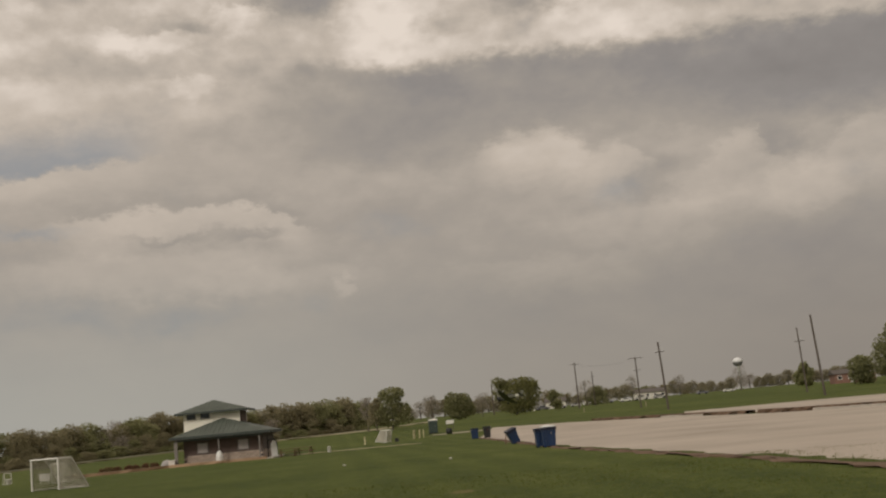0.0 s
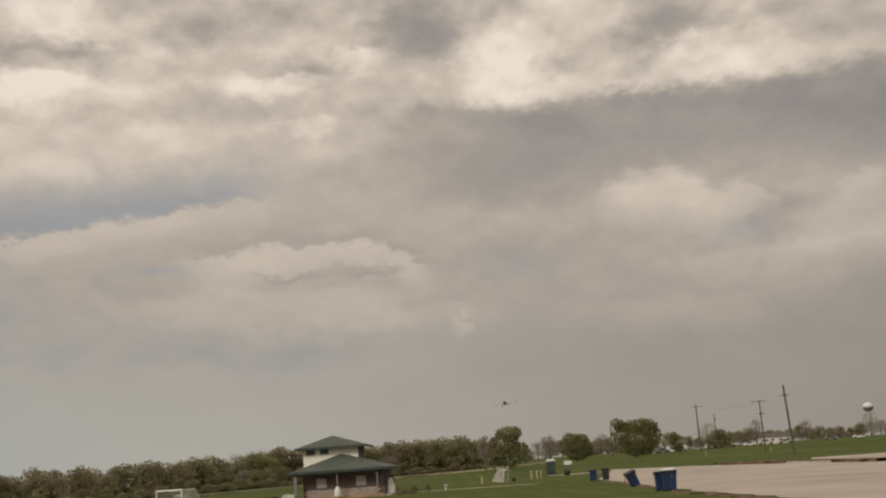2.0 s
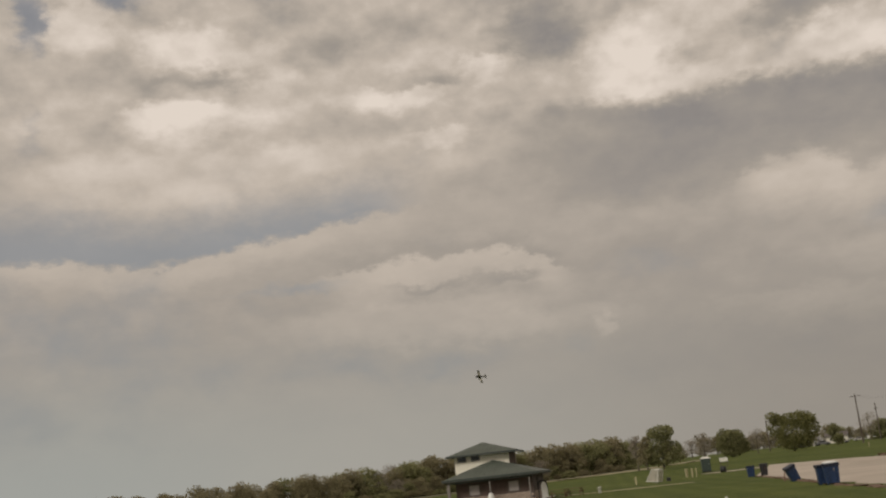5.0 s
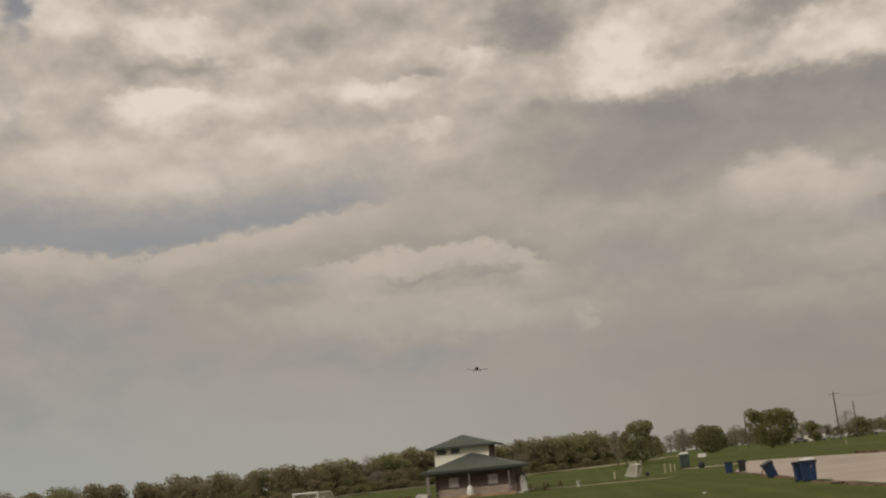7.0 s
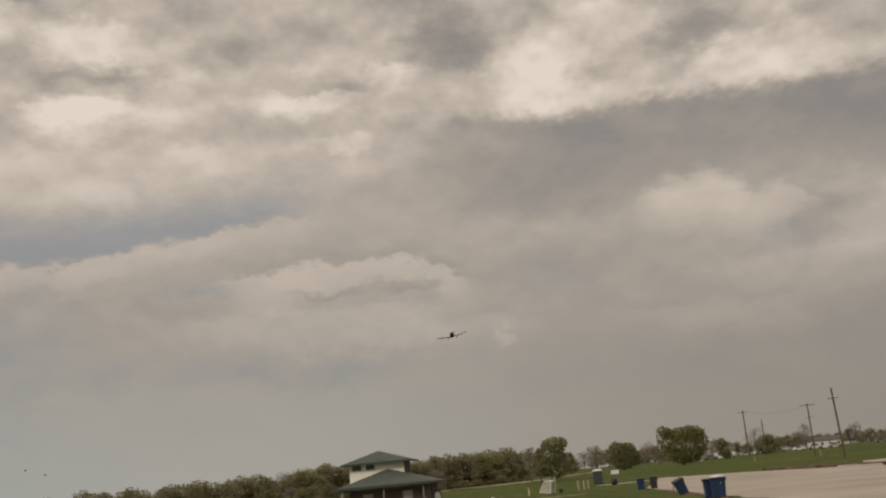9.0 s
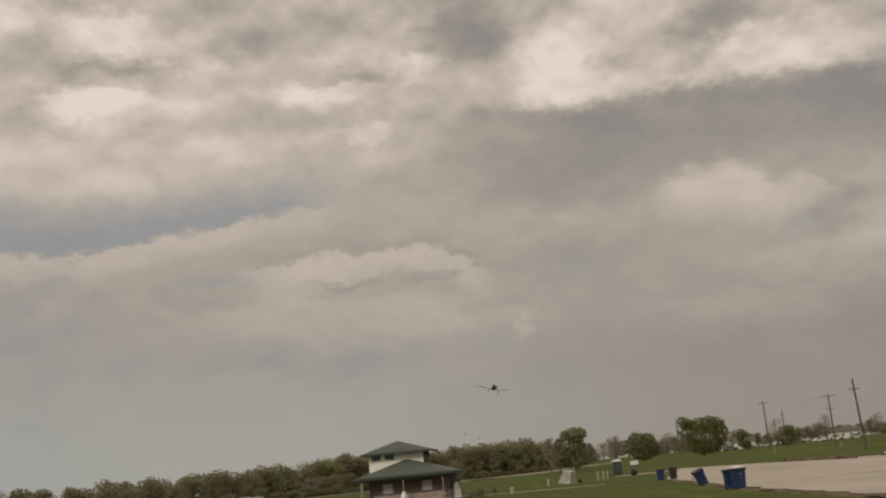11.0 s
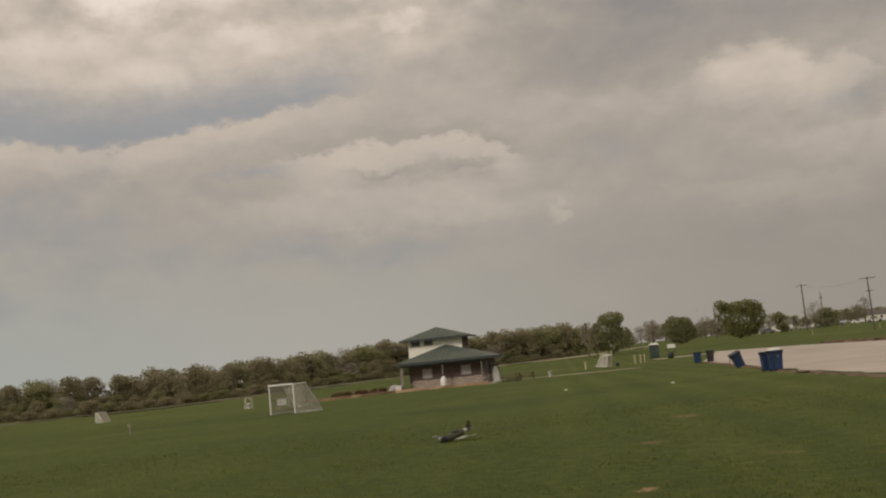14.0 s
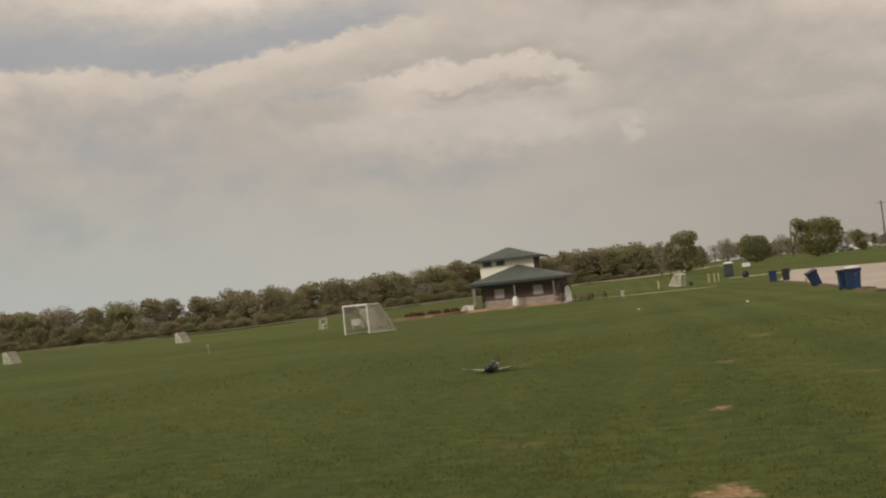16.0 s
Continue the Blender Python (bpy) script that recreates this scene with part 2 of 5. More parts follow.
def tint(c, f):
    return tuple(min(1.0, v * f) for v in c)


def pair(c, lo=0.75, hi=1.2):
    return [tint(c, lo), c, tint(c, hi)]


def leaf_material(name, colours):
    m = surface(name, colours, rough=0.75, grain=3.0, blotch=0.35, bump=0.0, island=True, per_object=0.5)
    bsdf = m.node_tree.nodes["Principled BSDF"]
    bsdf.inputs["Specular IOR Level"].default_value = 0.15
    # thin leaves let some light through
    tree = m.node_tree
    thin = tree.nodes.new("ShaderNodeBsdfTranslucent")
    both = tree.nodes.new("ShaderNodeMixShader")
    both.inputs[0].default_value = 0.58
    tree.links.new(bsdf.inputs["Base Color"].links[0].from_socket, thin.inputs["Color"])
    tree.links.new(bsdf.outputs[0], both.inputs[1])
    tree.links.new(thin.outputs[0], both.inputs[2])
    tree.links.new(both.outputs[0], tree.nodes["Material Output"].inputs["Surface"])
    return m


# bare earth and thin spots on the turf: x, y, half width, half length, weight
BARE = [(-0.40, 8.85, 0.27, 0.42, 1.3), (-0.66, 14.0, 0.16, 0.30, 1.1), (-0.80, 20.5, 0.25, 0.4, 0.5), (1.2, 17.0, 0.3, 0.3, 0.3), (-2.6, 12.0, 0.35, 0.3, 0.25), (-0.2, 27.0, 0.35, 0.8, 0.35)]


def turf_material():
    m = bpy.data.materials.new("turf")
    m.use_nodes = True
    tree = m.node_tree
    k = Nodes(tree)
    bsdf = tree.nodes["Principled BSDF"]
    at = tree.nodes.new("ShaderNodeTexCoord").outputs["Object"]
    blades = k.noise(k.vec("MULTIPLY", at, (1.0, 0.7, 1.0)), 16.0, 6.0, 0.7)
    tufts = k.noise(k.vec("MULTIPLY", at, (0.8, 1.2, 1.0)), 3.4, 5.0, 0.66, 0.3)
    broad = k.noise(at, 0.16, 4.0, 0.55, 0.4)
    wide = k.noise(at, 0.025, 3.0, 0.5)
    # mower passes run away across the field
    lane = tree.nodes.new("ShaderNodeSeparateXYZ")
    k.put(lane.inputs[0], at)
    across = k.math("MULTIPLY_ADD", lane.outputs[1], 0.115, lane.outputs[0])
    stripe = k.math("SINE", k.math("MULTIPLY_ADD", across, 2.6, k.math("MULTIPLY", tufts, 2.0)))
    stripe = k.math("MULTIPLY", stripe, k.math("MULTIPLY_ADD", k.smooth(across, -1.5, 3.0), 0.055, 0.02))
    f = k.math("MULTIPLY_ADD", k.math("SUBTRACT", tufts, 0.5), 1.5, 0.46)
    f = k.math("MULTIPLY_ADD", k.math("SUBTRACT", blades, 0.5), 0.75, f)
    f = k.math("MULTIPLY_ADD", k.math("SUBTRACT", broad, 0.5), 0.6, f)
    f = k.math("MULTIPLY_ADD", k.math("SUBTRACT", wide, 0.5), 0.7, f)
    f = k.math("ADD", stripe, f)
    col = k.ramp(f, [(0.0, (0.046, 0.062, 0.018)), (0.35, (0.072, 0.093, 0.024)), (0.62, (0.106, 0.126, 0.032)), (0.85, (0.152, 0.157, 0.050)), (1.0, (0.230, 0.205, 0.085))])
    ragged = k.vec("MULTIPLY_ADD", k.vec("SUBTRACT", k.noise(at, 3.5, 4.0, 0.6, 0.0, True), (0.5, 0.5, 0.5)), (0.8, 0.8, 0.0), at)
    bare = 0.0
    for x, y, w, l, weight in BARE:
        d = k.vec("MULTIPLY", k.vec("SUBTRACT", ragged, (x, y, 0.0)), (1 / w, 1 / l, 0.0))
        bare = k.math("MULTIPLY_ADD", k.math("SUBTRACT", 1.0, k.smooth(k.vec("LENGTH", d), 0.4, 1.1)), weight, bare)
    bare = k.math("MULTIPLY", bare, k.math("MULTIPLY_ADD", blades, 1.6, 0.0), clamp=True)
    soil = k.ramp(blades, [(0.3, (0.20, 0.115, 0.060)), (0.5, (0.36, 0.23, 0.125)), (0.7, (0.52, 0.40, 0.25))])
    col = k.mix(bare, col, soil)
    k.put(bsdf.inputs["Base Color"], col)
    bsdf.inputs["Roughness"].default_value = 0.9
    bsdf.inputs["Specular IOR Level"].default_value = 0.1
    b = tree.nodes.new("ShaderNodeBump")
    b.inputs["Strength"].default_value, b.inputs["Distance"].default_value = 0.7, 0.06
    k.put(b.inputs["Height"], k.math("ADD", blades, k.math("MULTIPLY", tufts, 1.2)))
    k.put(bsdf.inputs["Normal"], b.outputs[0])
    return m


TURF = turf_material()
BLADE = leaf_material("grass_blade", [(0.090, 0.120, 0.030), (0.132, 0.163, 0.041), (0.168, 0.190, 0.053), (0.205, 0.204, 0.072)])
GRAVEL = surface("pale_gravel", [(0.33, 0.28, 0.23), (0.43, 0.37, 0.31), (0.51, 0.445, 0.375)], 0.9, grain=18.0, blotch=0.12, bump=0.5, depth=0.02)
CONCRETE = surface("worn_concrete", [(0.34, 0.31, 0.27), (0.46, 0.42, 0.37), (0.54, 0.50, 0.44)], 0.85, grain=12.0, blotch=0.6)
EARTH = surface("brown_earth", [(0.085, 0.052, 0.033), (0.13, 0.08, 0.05), (0.20, 0.13, 0.085)], 0.95, grain=14.0, blotch=1.2, bump=0.6, depth=0.03)
LITTER = surface("dull_leaf_litter", [(0.075, 0.068, 0.036), (0.11, 0.10, 0.052), (0.15, 0.135, 0.075)], 0.95, grain=6.0, blotch=0.4, bump=0.5, depth=0.05)
STRAW = surface("dry_straw_grass", [(0.22, 0.19, 0.11), (0.32, 0.28, 0.18), (0.40, 0.36, 0.24)], 0.95, grain=6.0, blotch=0.3, bump=0.4)
MULCH = surface("reddish_mulch", [(0.24, 0.15, 0.09), (0.36, 0.24, 0.15), (0.44, 0.31, 0.20)], 0.95, grain=20.0, blotch=1.0, bump=0.6, depth=0.03)
BRICK = surface("mauve_brown_brick", pair((0.125, 0.088, 0.076), 0.8, 1.25), 0.85, grain=9.0, blotch=1.2, per_object=0.5)
MORTAR = surface("brick_mortar", pair((0.115, 0.094, 0.086)), 0.9, grain=20.0)
STONE = surface("pinkish_stone", pair((0.34, 0.275, 0.225), 0.8, 1.2), 0.85, grain=14.0, blotch=2.0, per_object=0.5)
CREAM = surface("cream_render", pair((0.84, 0.80, 0.69), 0.94, 1.05), 0.8, grain=25.0, blotch=0.7)
SHINGLE = surface("green_grey_metal_roof", pair((0.076, 0.092, 0.074), 0.8, 1.25), 0.55, grain=10.0, blotch=0.8, bump=0.15)
FASCIA = surface("dark_green_fascia", pair((0.045, 0.055, 0.050)), 0.6)
POST_PAINT = surface("grey_white_paint", pair((0.21, 0.19, 0.175)), 0.6, grain=20.0)
SHUTTER = surface("pale_shutter_paint", pair((0.40, 0.37, 0.36), 0.85, 1.12), 0.6, grain=20.0)
DARK_GLASS = surface("dark_window_glass", [(0.02, 0.02, 0.022), (0.035, 0.035, 0.038)], 0.12, bump=0.0)
DARK = surface("dark_opening", [(0.012, 0.012, 0.013), (0.022, 0.021, 0.02)], 0.8)
WHITE = surface("white_plastic", pair((0.70, 0.68, 0.64), 0.88, 1.06), 0.5, grain=20.0)
WHITE_METAL = surface("white_painted_tube", pair((0.72, 0.70, 0.66), 0.85, 1.06), 0.45, grain=25.0)
NET = surface("white_net_cord", pair((0.58, 0.55, 0.47), 0.75, 1.15), 0.8)
BLUE = surface("navy_blue_plastic", [(0.010, 0.024, 0.064), (0.014, 0.036, 0.100), (0.021, 0.050, 0.135)], 0.5, grain=12.0, blotch=2.0, bump=0.1)
NAVY_RIM = surface("dark_navy_rim", [(0.006, 0.010, 0.024), (0.010, 0.016, 0.040)], 0.5, bump=0.1)
BLACK = surface("black_plastic", [(0.012, 0.012, 0.014), (0.022, 0.021, 0.022)], 0.5, bump=0.1)
RED = surface("faded_red_label", pair((0.22, 0.06, 0.045)), 0.6)
BAG = surface("white_bin_liner", pair((0.72, 0.72, 0.70), 0.85, 1.05), 0.4, grain=8.0, blotch=3.0, bump=0.6, depth=0.03)
GREEN_BOX = surface("dark_green_panel", pair((0.038, 0.056, 0.048), 0.8, 1.2), 0.6)
PALE_WOOD = surface("pale_yellow_wood", pair((0.50, 0.44, 0.28)), 0.8, grain=12.0)
TIMBER = surface("weathered_pole_timber", pair((0.105, 0.085, 0.07)), 0.9, grain=6.0)
TABLE_WOOD = surface("brown_stained_timber", pair((0.13, 0.075, 0.045)), 0.8, grain=10.0)
STEEL = surface("galvanised_steel", pair((0.40, 0.41, 0.42)), 0.4, metal=0.7)
BARK = surface("grey_brown_bark", pair((0.13, 0.11, 0.085)), 0.95, grain=5.0)
OLIVE = surface("olive_drab_foam", pair((0.058, 0.060, 0.034), 0.85, 1.2), 0.55, grain=20.0, blotch=4.0, bump=0.05)
GREY_UNDER = surface("pale_grey_foam", pair((0.20, 0.21, 0.21)), 0.6, bump=0.05)
WHITE_FOAM = surface("white_foam_paint", pair((0.46, 0.45, 0.38), 0.85, 1.1), 0.5, bump=0.05)
RUBBER = surface("black_rubber", [(0.010, 0.010, 0.010), (0.02, 0.02, 0.02)], 0.8)
TANK = surface("white_tank_paint", pair((0.68, 0.68, 0.68), 0.9, 1.05), 0.5, grain=1.0, blotch=0.2)
# dark version of the tank paint, shade put into the colour
TANK_DARK = surface("tank_paint_shade", pair((0.15, 0.15, 0.15)), 0.6, grain=1.0, blotch=0.2)
CAR_PAINT = surface("car_paint", [(0.16, 0.16, 0.165), (0.45, 0.43, 0.40), (0.72, 0.70, 0.66)], 0.35, blotch=0.02, per_object=1.4, bump=0.0)
HOUSE_RED = surface("red_brick_far", pair((0.22, 0.12, 0.09)), 0.9, grain=3.0)
HOUSE_PALE = surface("pale_siding", pair((0.68, 0.64, 0.57)), 0.8, grain=3.0)
HOUSE_ROOF = surface("brown_shingle_far", pair((0.11, 0.095, 0.085)), 0.9, grain=2.0)
GREEN_LEAF = leaf_material("olive_green_leaves", [(0.215, 0.215, 0.108), (0.282, 0.282, 0.142), (0.345, 0.343, 0.180)])
SPRING_LEAF = leaf_material("fresh_green_leaves", [(0.170, 0.172, 0.070), (0.236, 0.233, 0.098), (0.300, 0.293, 0.128)])
BROWN_LEAF = leaf_material("brown_budding_twigs", [(0.232, 0.208, 0.126), (0.296, 0.265, 0.162), (0.355, 0.320, 0.200)])
GREY_LEAF = leaf_material("grey_bare_twigs", [(0.262, 0.232, 0.185), (0.342, 0.305, 0.250), (0.415, 0.372, 0.311)])
RUST_LEAF = leaf_material("rusty_shrub_leaves", [(0.16, 0.085, 0.055), (0.25, 0.135, 0.085), (0.22, 0.19, 0.09)])


# ---- shapes ----
RND = random.Random(7)
GROUND = [(0, 0.0), (25, 0.0), (60, -0.12), (113, -0.6), (160, -0.5), (300, 1.0), (600, 2.4), (1500, 4.0), (5000, 8.0)]


def ground_z(x, y):
    return float(np.interp(math.hypot(x, y), [r for r, z in GROUND], [z for r, z in GROUND]))


def part(name, bm, material, parent=None, label="", smooth=False):
    mesh = bpy.data.meshes.new(name)
    bm.normal_update()
    bm.to_mesh(mesh)
    bm.free()
    mesh.materials.append(material)
    if smooth:
        mesh.polygons.foreach_set("use_smooth", [True] * len(mesh.polygons))
    ob = new(name, mesh)
    if parent is not None:
        ob.parent = parent
    if label:
        tagged(ob, label)
    return ob


def shared(name, mesh, parent, m):
    ob = new(name, mesh)
    ob.parent = parent
    ob.matrix_basis = m
    return ob


def thing(name, x, y, rz, label, category, group="", z=None, kind=""):
    ob = new(name)
    ob.empty_display_size = 0.2
    ob.matrix_basis = pose(x, y, ground_z(x, y) if z is None else z, 0, 0, rz)
    return tagged(ob, label, category, group, kind)


def box(bm, x0, x1, y0, y1, z0, z1, bevel=0.0, taper=1.0):
    """A box; taper scales its foot."""
    made = bmesh.ops.create_cube(bm, size=1.0)["verts"]
    cx, cy = (x0 + x1) / 2, (y0 + y1) / 2
    for v in made:
        s = taper if v.co.z < 0 else 1.0
        v.co = Vector((cx + v.co.x * (x1 - x0) * s, cy + v.co.y * (y1 - y0) * s, z0 + (v.co.z + 0.5) * (z1 - z0)))
    if bevel:
        edges = list({e for v in made for e in v.link_edges})
        bmesh.ops.bevel(bm, geom=edges, offset=bevel, segments=2, affect="EDGES", profile=0.7)
    return bm


def boxed(*args, **kw):
    return box(bmesh.new(), *args, **kw)


def tube(bm, a, b, r0, r1=None, sides=8):
    a, b = Vector(a), Vector(b)
    r1 = r0 if r1 is None else r1
    turn = (b - a).to_track_quat("Z", "Y").to_matrix().to_4x4()
    bmesh.ops.create_cone(bm, cap_ends=True, segments=sides, radius1=r0, radius2=r1, depth=(b - a).length, matrix=Matrix.Translation((a + b) / 2) @ turn)
    return bm


def tubed(*args, **kw):
    return tube(bmesh.new(), *args, **kw)


def loft(bm, rings, close=True):
    """Skin rings of equal count, each a list of points, and cap both ends."""
    rows = [[bm.verts.new(p) for p in ring] for ring in rings]
    n = len(rows[0])
    for r0, r1 in zip(rows, rows[1:]):
        for i in range(n if close else n - 1):
            bm.faces.new((r0[i], r0[(i + 1) % n], r1[(i + 1) % n], r1[i]))
    bm.faces.new(rows[0][::-1])
    bm.faces.new(rows[-1])
    bmesh.ops.recalc_face_normals(bm, faces=bm.faces)
    return bm


def lathe(profile, sides=16, cx=0.0, cy=0.0):
    bm = bmesh.new()
    rings = [[(cx + r * math.cos(2 * math.pi * i / sides), cy + r * math.sin(2 * math.pi * i / sides), z) for i in range(sides)] for r, z in profile]
    return loft(bm, rings)


def slab(bm, corners, thick):
    """A plate with these upper corners, thick metres deep."""
    top = [bm.verts.new(c) for c in corners]
    low = [bm.verts.new((c[0], c[1], c[2] - thick)) for c in corners]
    bm.faces.new(top)
    bm.faces.new(low[::-1])
    n = len(top)
    for i in range(n):
        bm.faces.new((top[i], low[i], low[(i + 1) % n], top[(i + 1) % n]))
    bmesh.ops.recalc_face_normals(bm, faces=bm.faces)
    return bm


def strip(name, line, width, lift, material, label, wobble=0.0, step=2.0, category="ground", thick=0.05):
    """A band along a line on the ground, its edges a little uneven."""
    pts = []
    for (x0, y0), (x1, y1) in zip(line, line[1:]):
        n = max(1, int(math.hypot(x1 - x0, y1 - y0) / step))
        pts += [(x0 + (x1 - x0) * i / n, y0 + (y1 - y0) * i / n) for i in range(n)]
    pts.append(line[-1])
    bm = bmesh.new()
    rows = []
    for i, (x, y) in enumerate(pts):
        ax, ay = pts[max(0, i - 1)]
        bx, by = pts[min(len(pts) - 1, i + 1)]
        d = math.hypot(bx - ax, by - ay)
        nx, ny = -(by - ay) / d, (bx - ax) / d
        row = []
        for s, drop in ((-0.5, thick), (-0.46, 0), (0, -0.01), (0.46, 0), (0.5, thick)):
            w = s * width + (RND.uniform(-wobble, wobble) if abs(s) > 0.4 else 0)
            px, py = x + nx * w, y + ny * w
            row.append(bm.verts.new((px, py, ground_z(px, py) + lift - drop)))
        rows.append(row)
    for r0, r1 in zip(rows, rows[1:]):
        for i in range(4):
            bm.faces.new((r0[i], r0[i + 1], r1[i + 1], r1[i]))
    bmesh.ops.recalc_face_normals(bm, faces=bm.faces)
    return tagged(part(name, bm, material), label, category, kind="structure")


# ---- the ground: one sheet to the horizon ----
def make_ground():
    rings = [0.0] + list(np.arange(1.0, 30, 1.0)) + list(np.arange(30, 160, 4.0)) + list(np.geomspace(160, 4800, 36))
    n = 180
    verts, faces = [(0, 0, 0)], []
    for r in rings[1:]:
        for i in range(n):
            a = 2 * math.pi * i / n
            x, y = r * math.sin(a), r * math.cos(a)
            verts.append((x, y, ground_z(x, y) + (0.012 * noise.noise((x * 0.7, y * 0.7, 0)) if r < 40 else 0)))
    for i in range(n):
        faces.append((0, 1 + (i + 1) % n, 1 + i))
    for j in range(len(rings) - 2):
        for i in range(n):
            a, b = 1 + j * n + i, 1 + j * n + (i + 1) % n
            faces.append((a, b, b + n, a + n))
    mesh = bpy.data.meshes.new("ground")
    mesh.from_pydata(verts, [], faces)
    mesh.materials.append(TURF)
    mesh.polygons.foreach_set("use_smooth", [True] * len(mesh.polygons))
    tagged(new("ground", mesh), "mown green playing field with dry and bare spots", "grass field", kind="structure")


def make_blades():
    """Tufts of grass over the near field."""
    rng = np.random.default_rng(3)
    count = 42000
    r = 7.5 + 26 * rng.random(count) ** 1.5
    az = np.radians(rng.uniform(-40, 26, count))
    verts, faces = [], []
    for i in range(count):
        x, y = r[i] * math.sin(az[i]), r[i] * math.cos(az[i])
        thick = noise.noise((x * 0.8, y * 0.5, 3.0))
        if thick < rng.uniform(-0.7, 0.35):
            continue
        if any(((x - bx) / bw) ** 2 + ((y - by) / bl) ** 2 < 1.1 for bx, by, bw, bl, bwt in BARE[:2]):
            continue
        for _ in range(3):
            a = rng.uniform(0, 2 * math.pi)
            h, w = rng.uniform(0.018, 0.042) * (1.25 if thick > 0.25 else 1.0), rng.uniform(0.004, 0.009)
            ox, oy = rng.normal(0, 0.02, 2)
            lx, ly = rng.normal(0, 0.02, 2)
            base = len(verts)
            c, s = math.cos(a) * w, math.sin(a) * w
            verts += [(x + ox - c, y + oy - s, -0.01), (x + ox + c, y + oy + s, -0.01), (x + ox + lx, y + oy + ly, h)]
            faces.append((base, base + 1, base + 2))
    mesh = bpy.data.meshes.new("grass")
    mesh.from_pydata(verts, [], faces)
    mesh.materials.append(BLADE)
    tagged(new("grass", mesh), "short mown grass tufts, green and straw-coloured", "grass", kind="stuff")


make_ground()
make_blades()


# ---- the gravel lot, its edges, kerbs and the road behind ----
LOT_NEAR = [(10.6, 4.0), (9.6, 13.0), (8.25, 22.0), (6.55, 35.7), (4.2, 52.8), (3.3, 72.0), (2.3, 101.0), (1.2, 118.0)]
LOT_FAR = [(60.0, 4.0), (55.0, 25.0), (47.0, 50.0), (40.0, 70.0), (32.8, 91.6), (23.8, 136.0), (15.3, 163.0), (3.0, 175.0)]


def make_lot(near, far, lift, name, label):
    bm = bmesh.new()
    rows = []
    for (a, b), (c, d) in zip(zip(near, near[1:]), zip(far, far[1:])):
        for i in range(12):
            f = i / 12
            x0, y0 = a[0] + (b[0] - a[0]) * f + RND.uniform(-0.22, 0.22), a[1] + (b[1] - a[1]) * f
            x1, y1 = c[0] + (d[0] - c[0]) * f, c[1] + (d[1] - c[1]) * f
            row = []
            for j in range(25):
                x, y = x0 + (x1 - x0) * j / 24, y0 + (y1 - y0) * j / 24
                row.append(bm.verts.new((x, y, ground_z(x, y) + (lift if 0 < j < 24 else -0.03) + RND.uniform(-0.006, 0.006))))
            rows.append(row)
    for r0, r1 in zip(rows, rows[1:]):
        for i in range(24):
            bm.faces.new((r0[i], r0[i + 1], r1[i + 1], r1[i]))
    bmesh.ops.recalc_face_normals(bm, faces=bm.faces)
    tagged(part(name, bm, GRAVEL, smooth=True), label, "parking lot", kind="structure")


make_lot(LOT_NEAR, LOT_FAR, 0.035, "parking_lot", "pale gravel parking lot beside the playing field")
make_lot([(48.8, 52.0), (41.8, 71.0), (34.6, 92.0), (30.0, 112.0), (25.2, 138.0)], [(100.0, 62.0), (80.0, 110.0), (60.0, 141.0), (44.0, 147.0), (25.8, 146.0)], 0.30, "upper_lot", "pale concrete lot on the bank behind the gravel")
strip("verge", [(x - 0.1, y) for x, y in LOT_NEAR], 0.30, 0.045, EARTH, "ragged strip of bare brown earth along the gravel", 0.28, 0.7)
strip("bank", [(47.6, 52.0), (40.6, 71.0), (33.4, 92.0), (28.6, 113.4)], 1.3, 0.36, EARTH, "low eroded earth bank behind the gravel lot", 0.3, 1.2, thick=0.4)
strip("bank_far", [(28.1, 116.0), (24.3, 136.0), (17.5, 158.0)], 1.2, 0.30, EARTH, "low eroded earth bank behind the gravel lot", 0.3, 1.2, thick=0.34)
strip("woods_floor", [(-150, 60), (-112, 105), (-97, 131), (-82, 142), (-73, 147), (-68, 164), (-56, 203), (-36, 236), (-22, 264)], 9.0, 0.10, LITTER, "brown leaf litter along the foot of the woods", 1.2, 4.0, thick=0.2)
strip("farm_track", [(-46, 210), (-33, 228), (-20, 250), (-9, 300)], 3.0, 0.16, STRAW, "pale dry grass track along the edge of the woods", 0.5, 5.0, thick=0.22)
strip("path", [(-18.0, 117.5), (-13.0, 117.0), (-4.6, 117.5)], 0.8, 0.04, STRAW, "narrow pale worn footpath over the grass", 0.04, category="path")
strip("mulch_bed", [(-33.8, 98.5), (-29.5, 106.5), (-28.2, 109.2), (-24.0, 109.6), (-18.9, 109.9)], 0.9, 0.24, MULCH, "raised reddish mulch edging in front of the building", 0.1, 1.0, thick=0.3)
strip("lot_spur", [(-5.0, 160.0), (3.0, 163.0)], 2.4, 0.06, GRAVEL, "pale gravel spur at the end of the lot", 0.2)


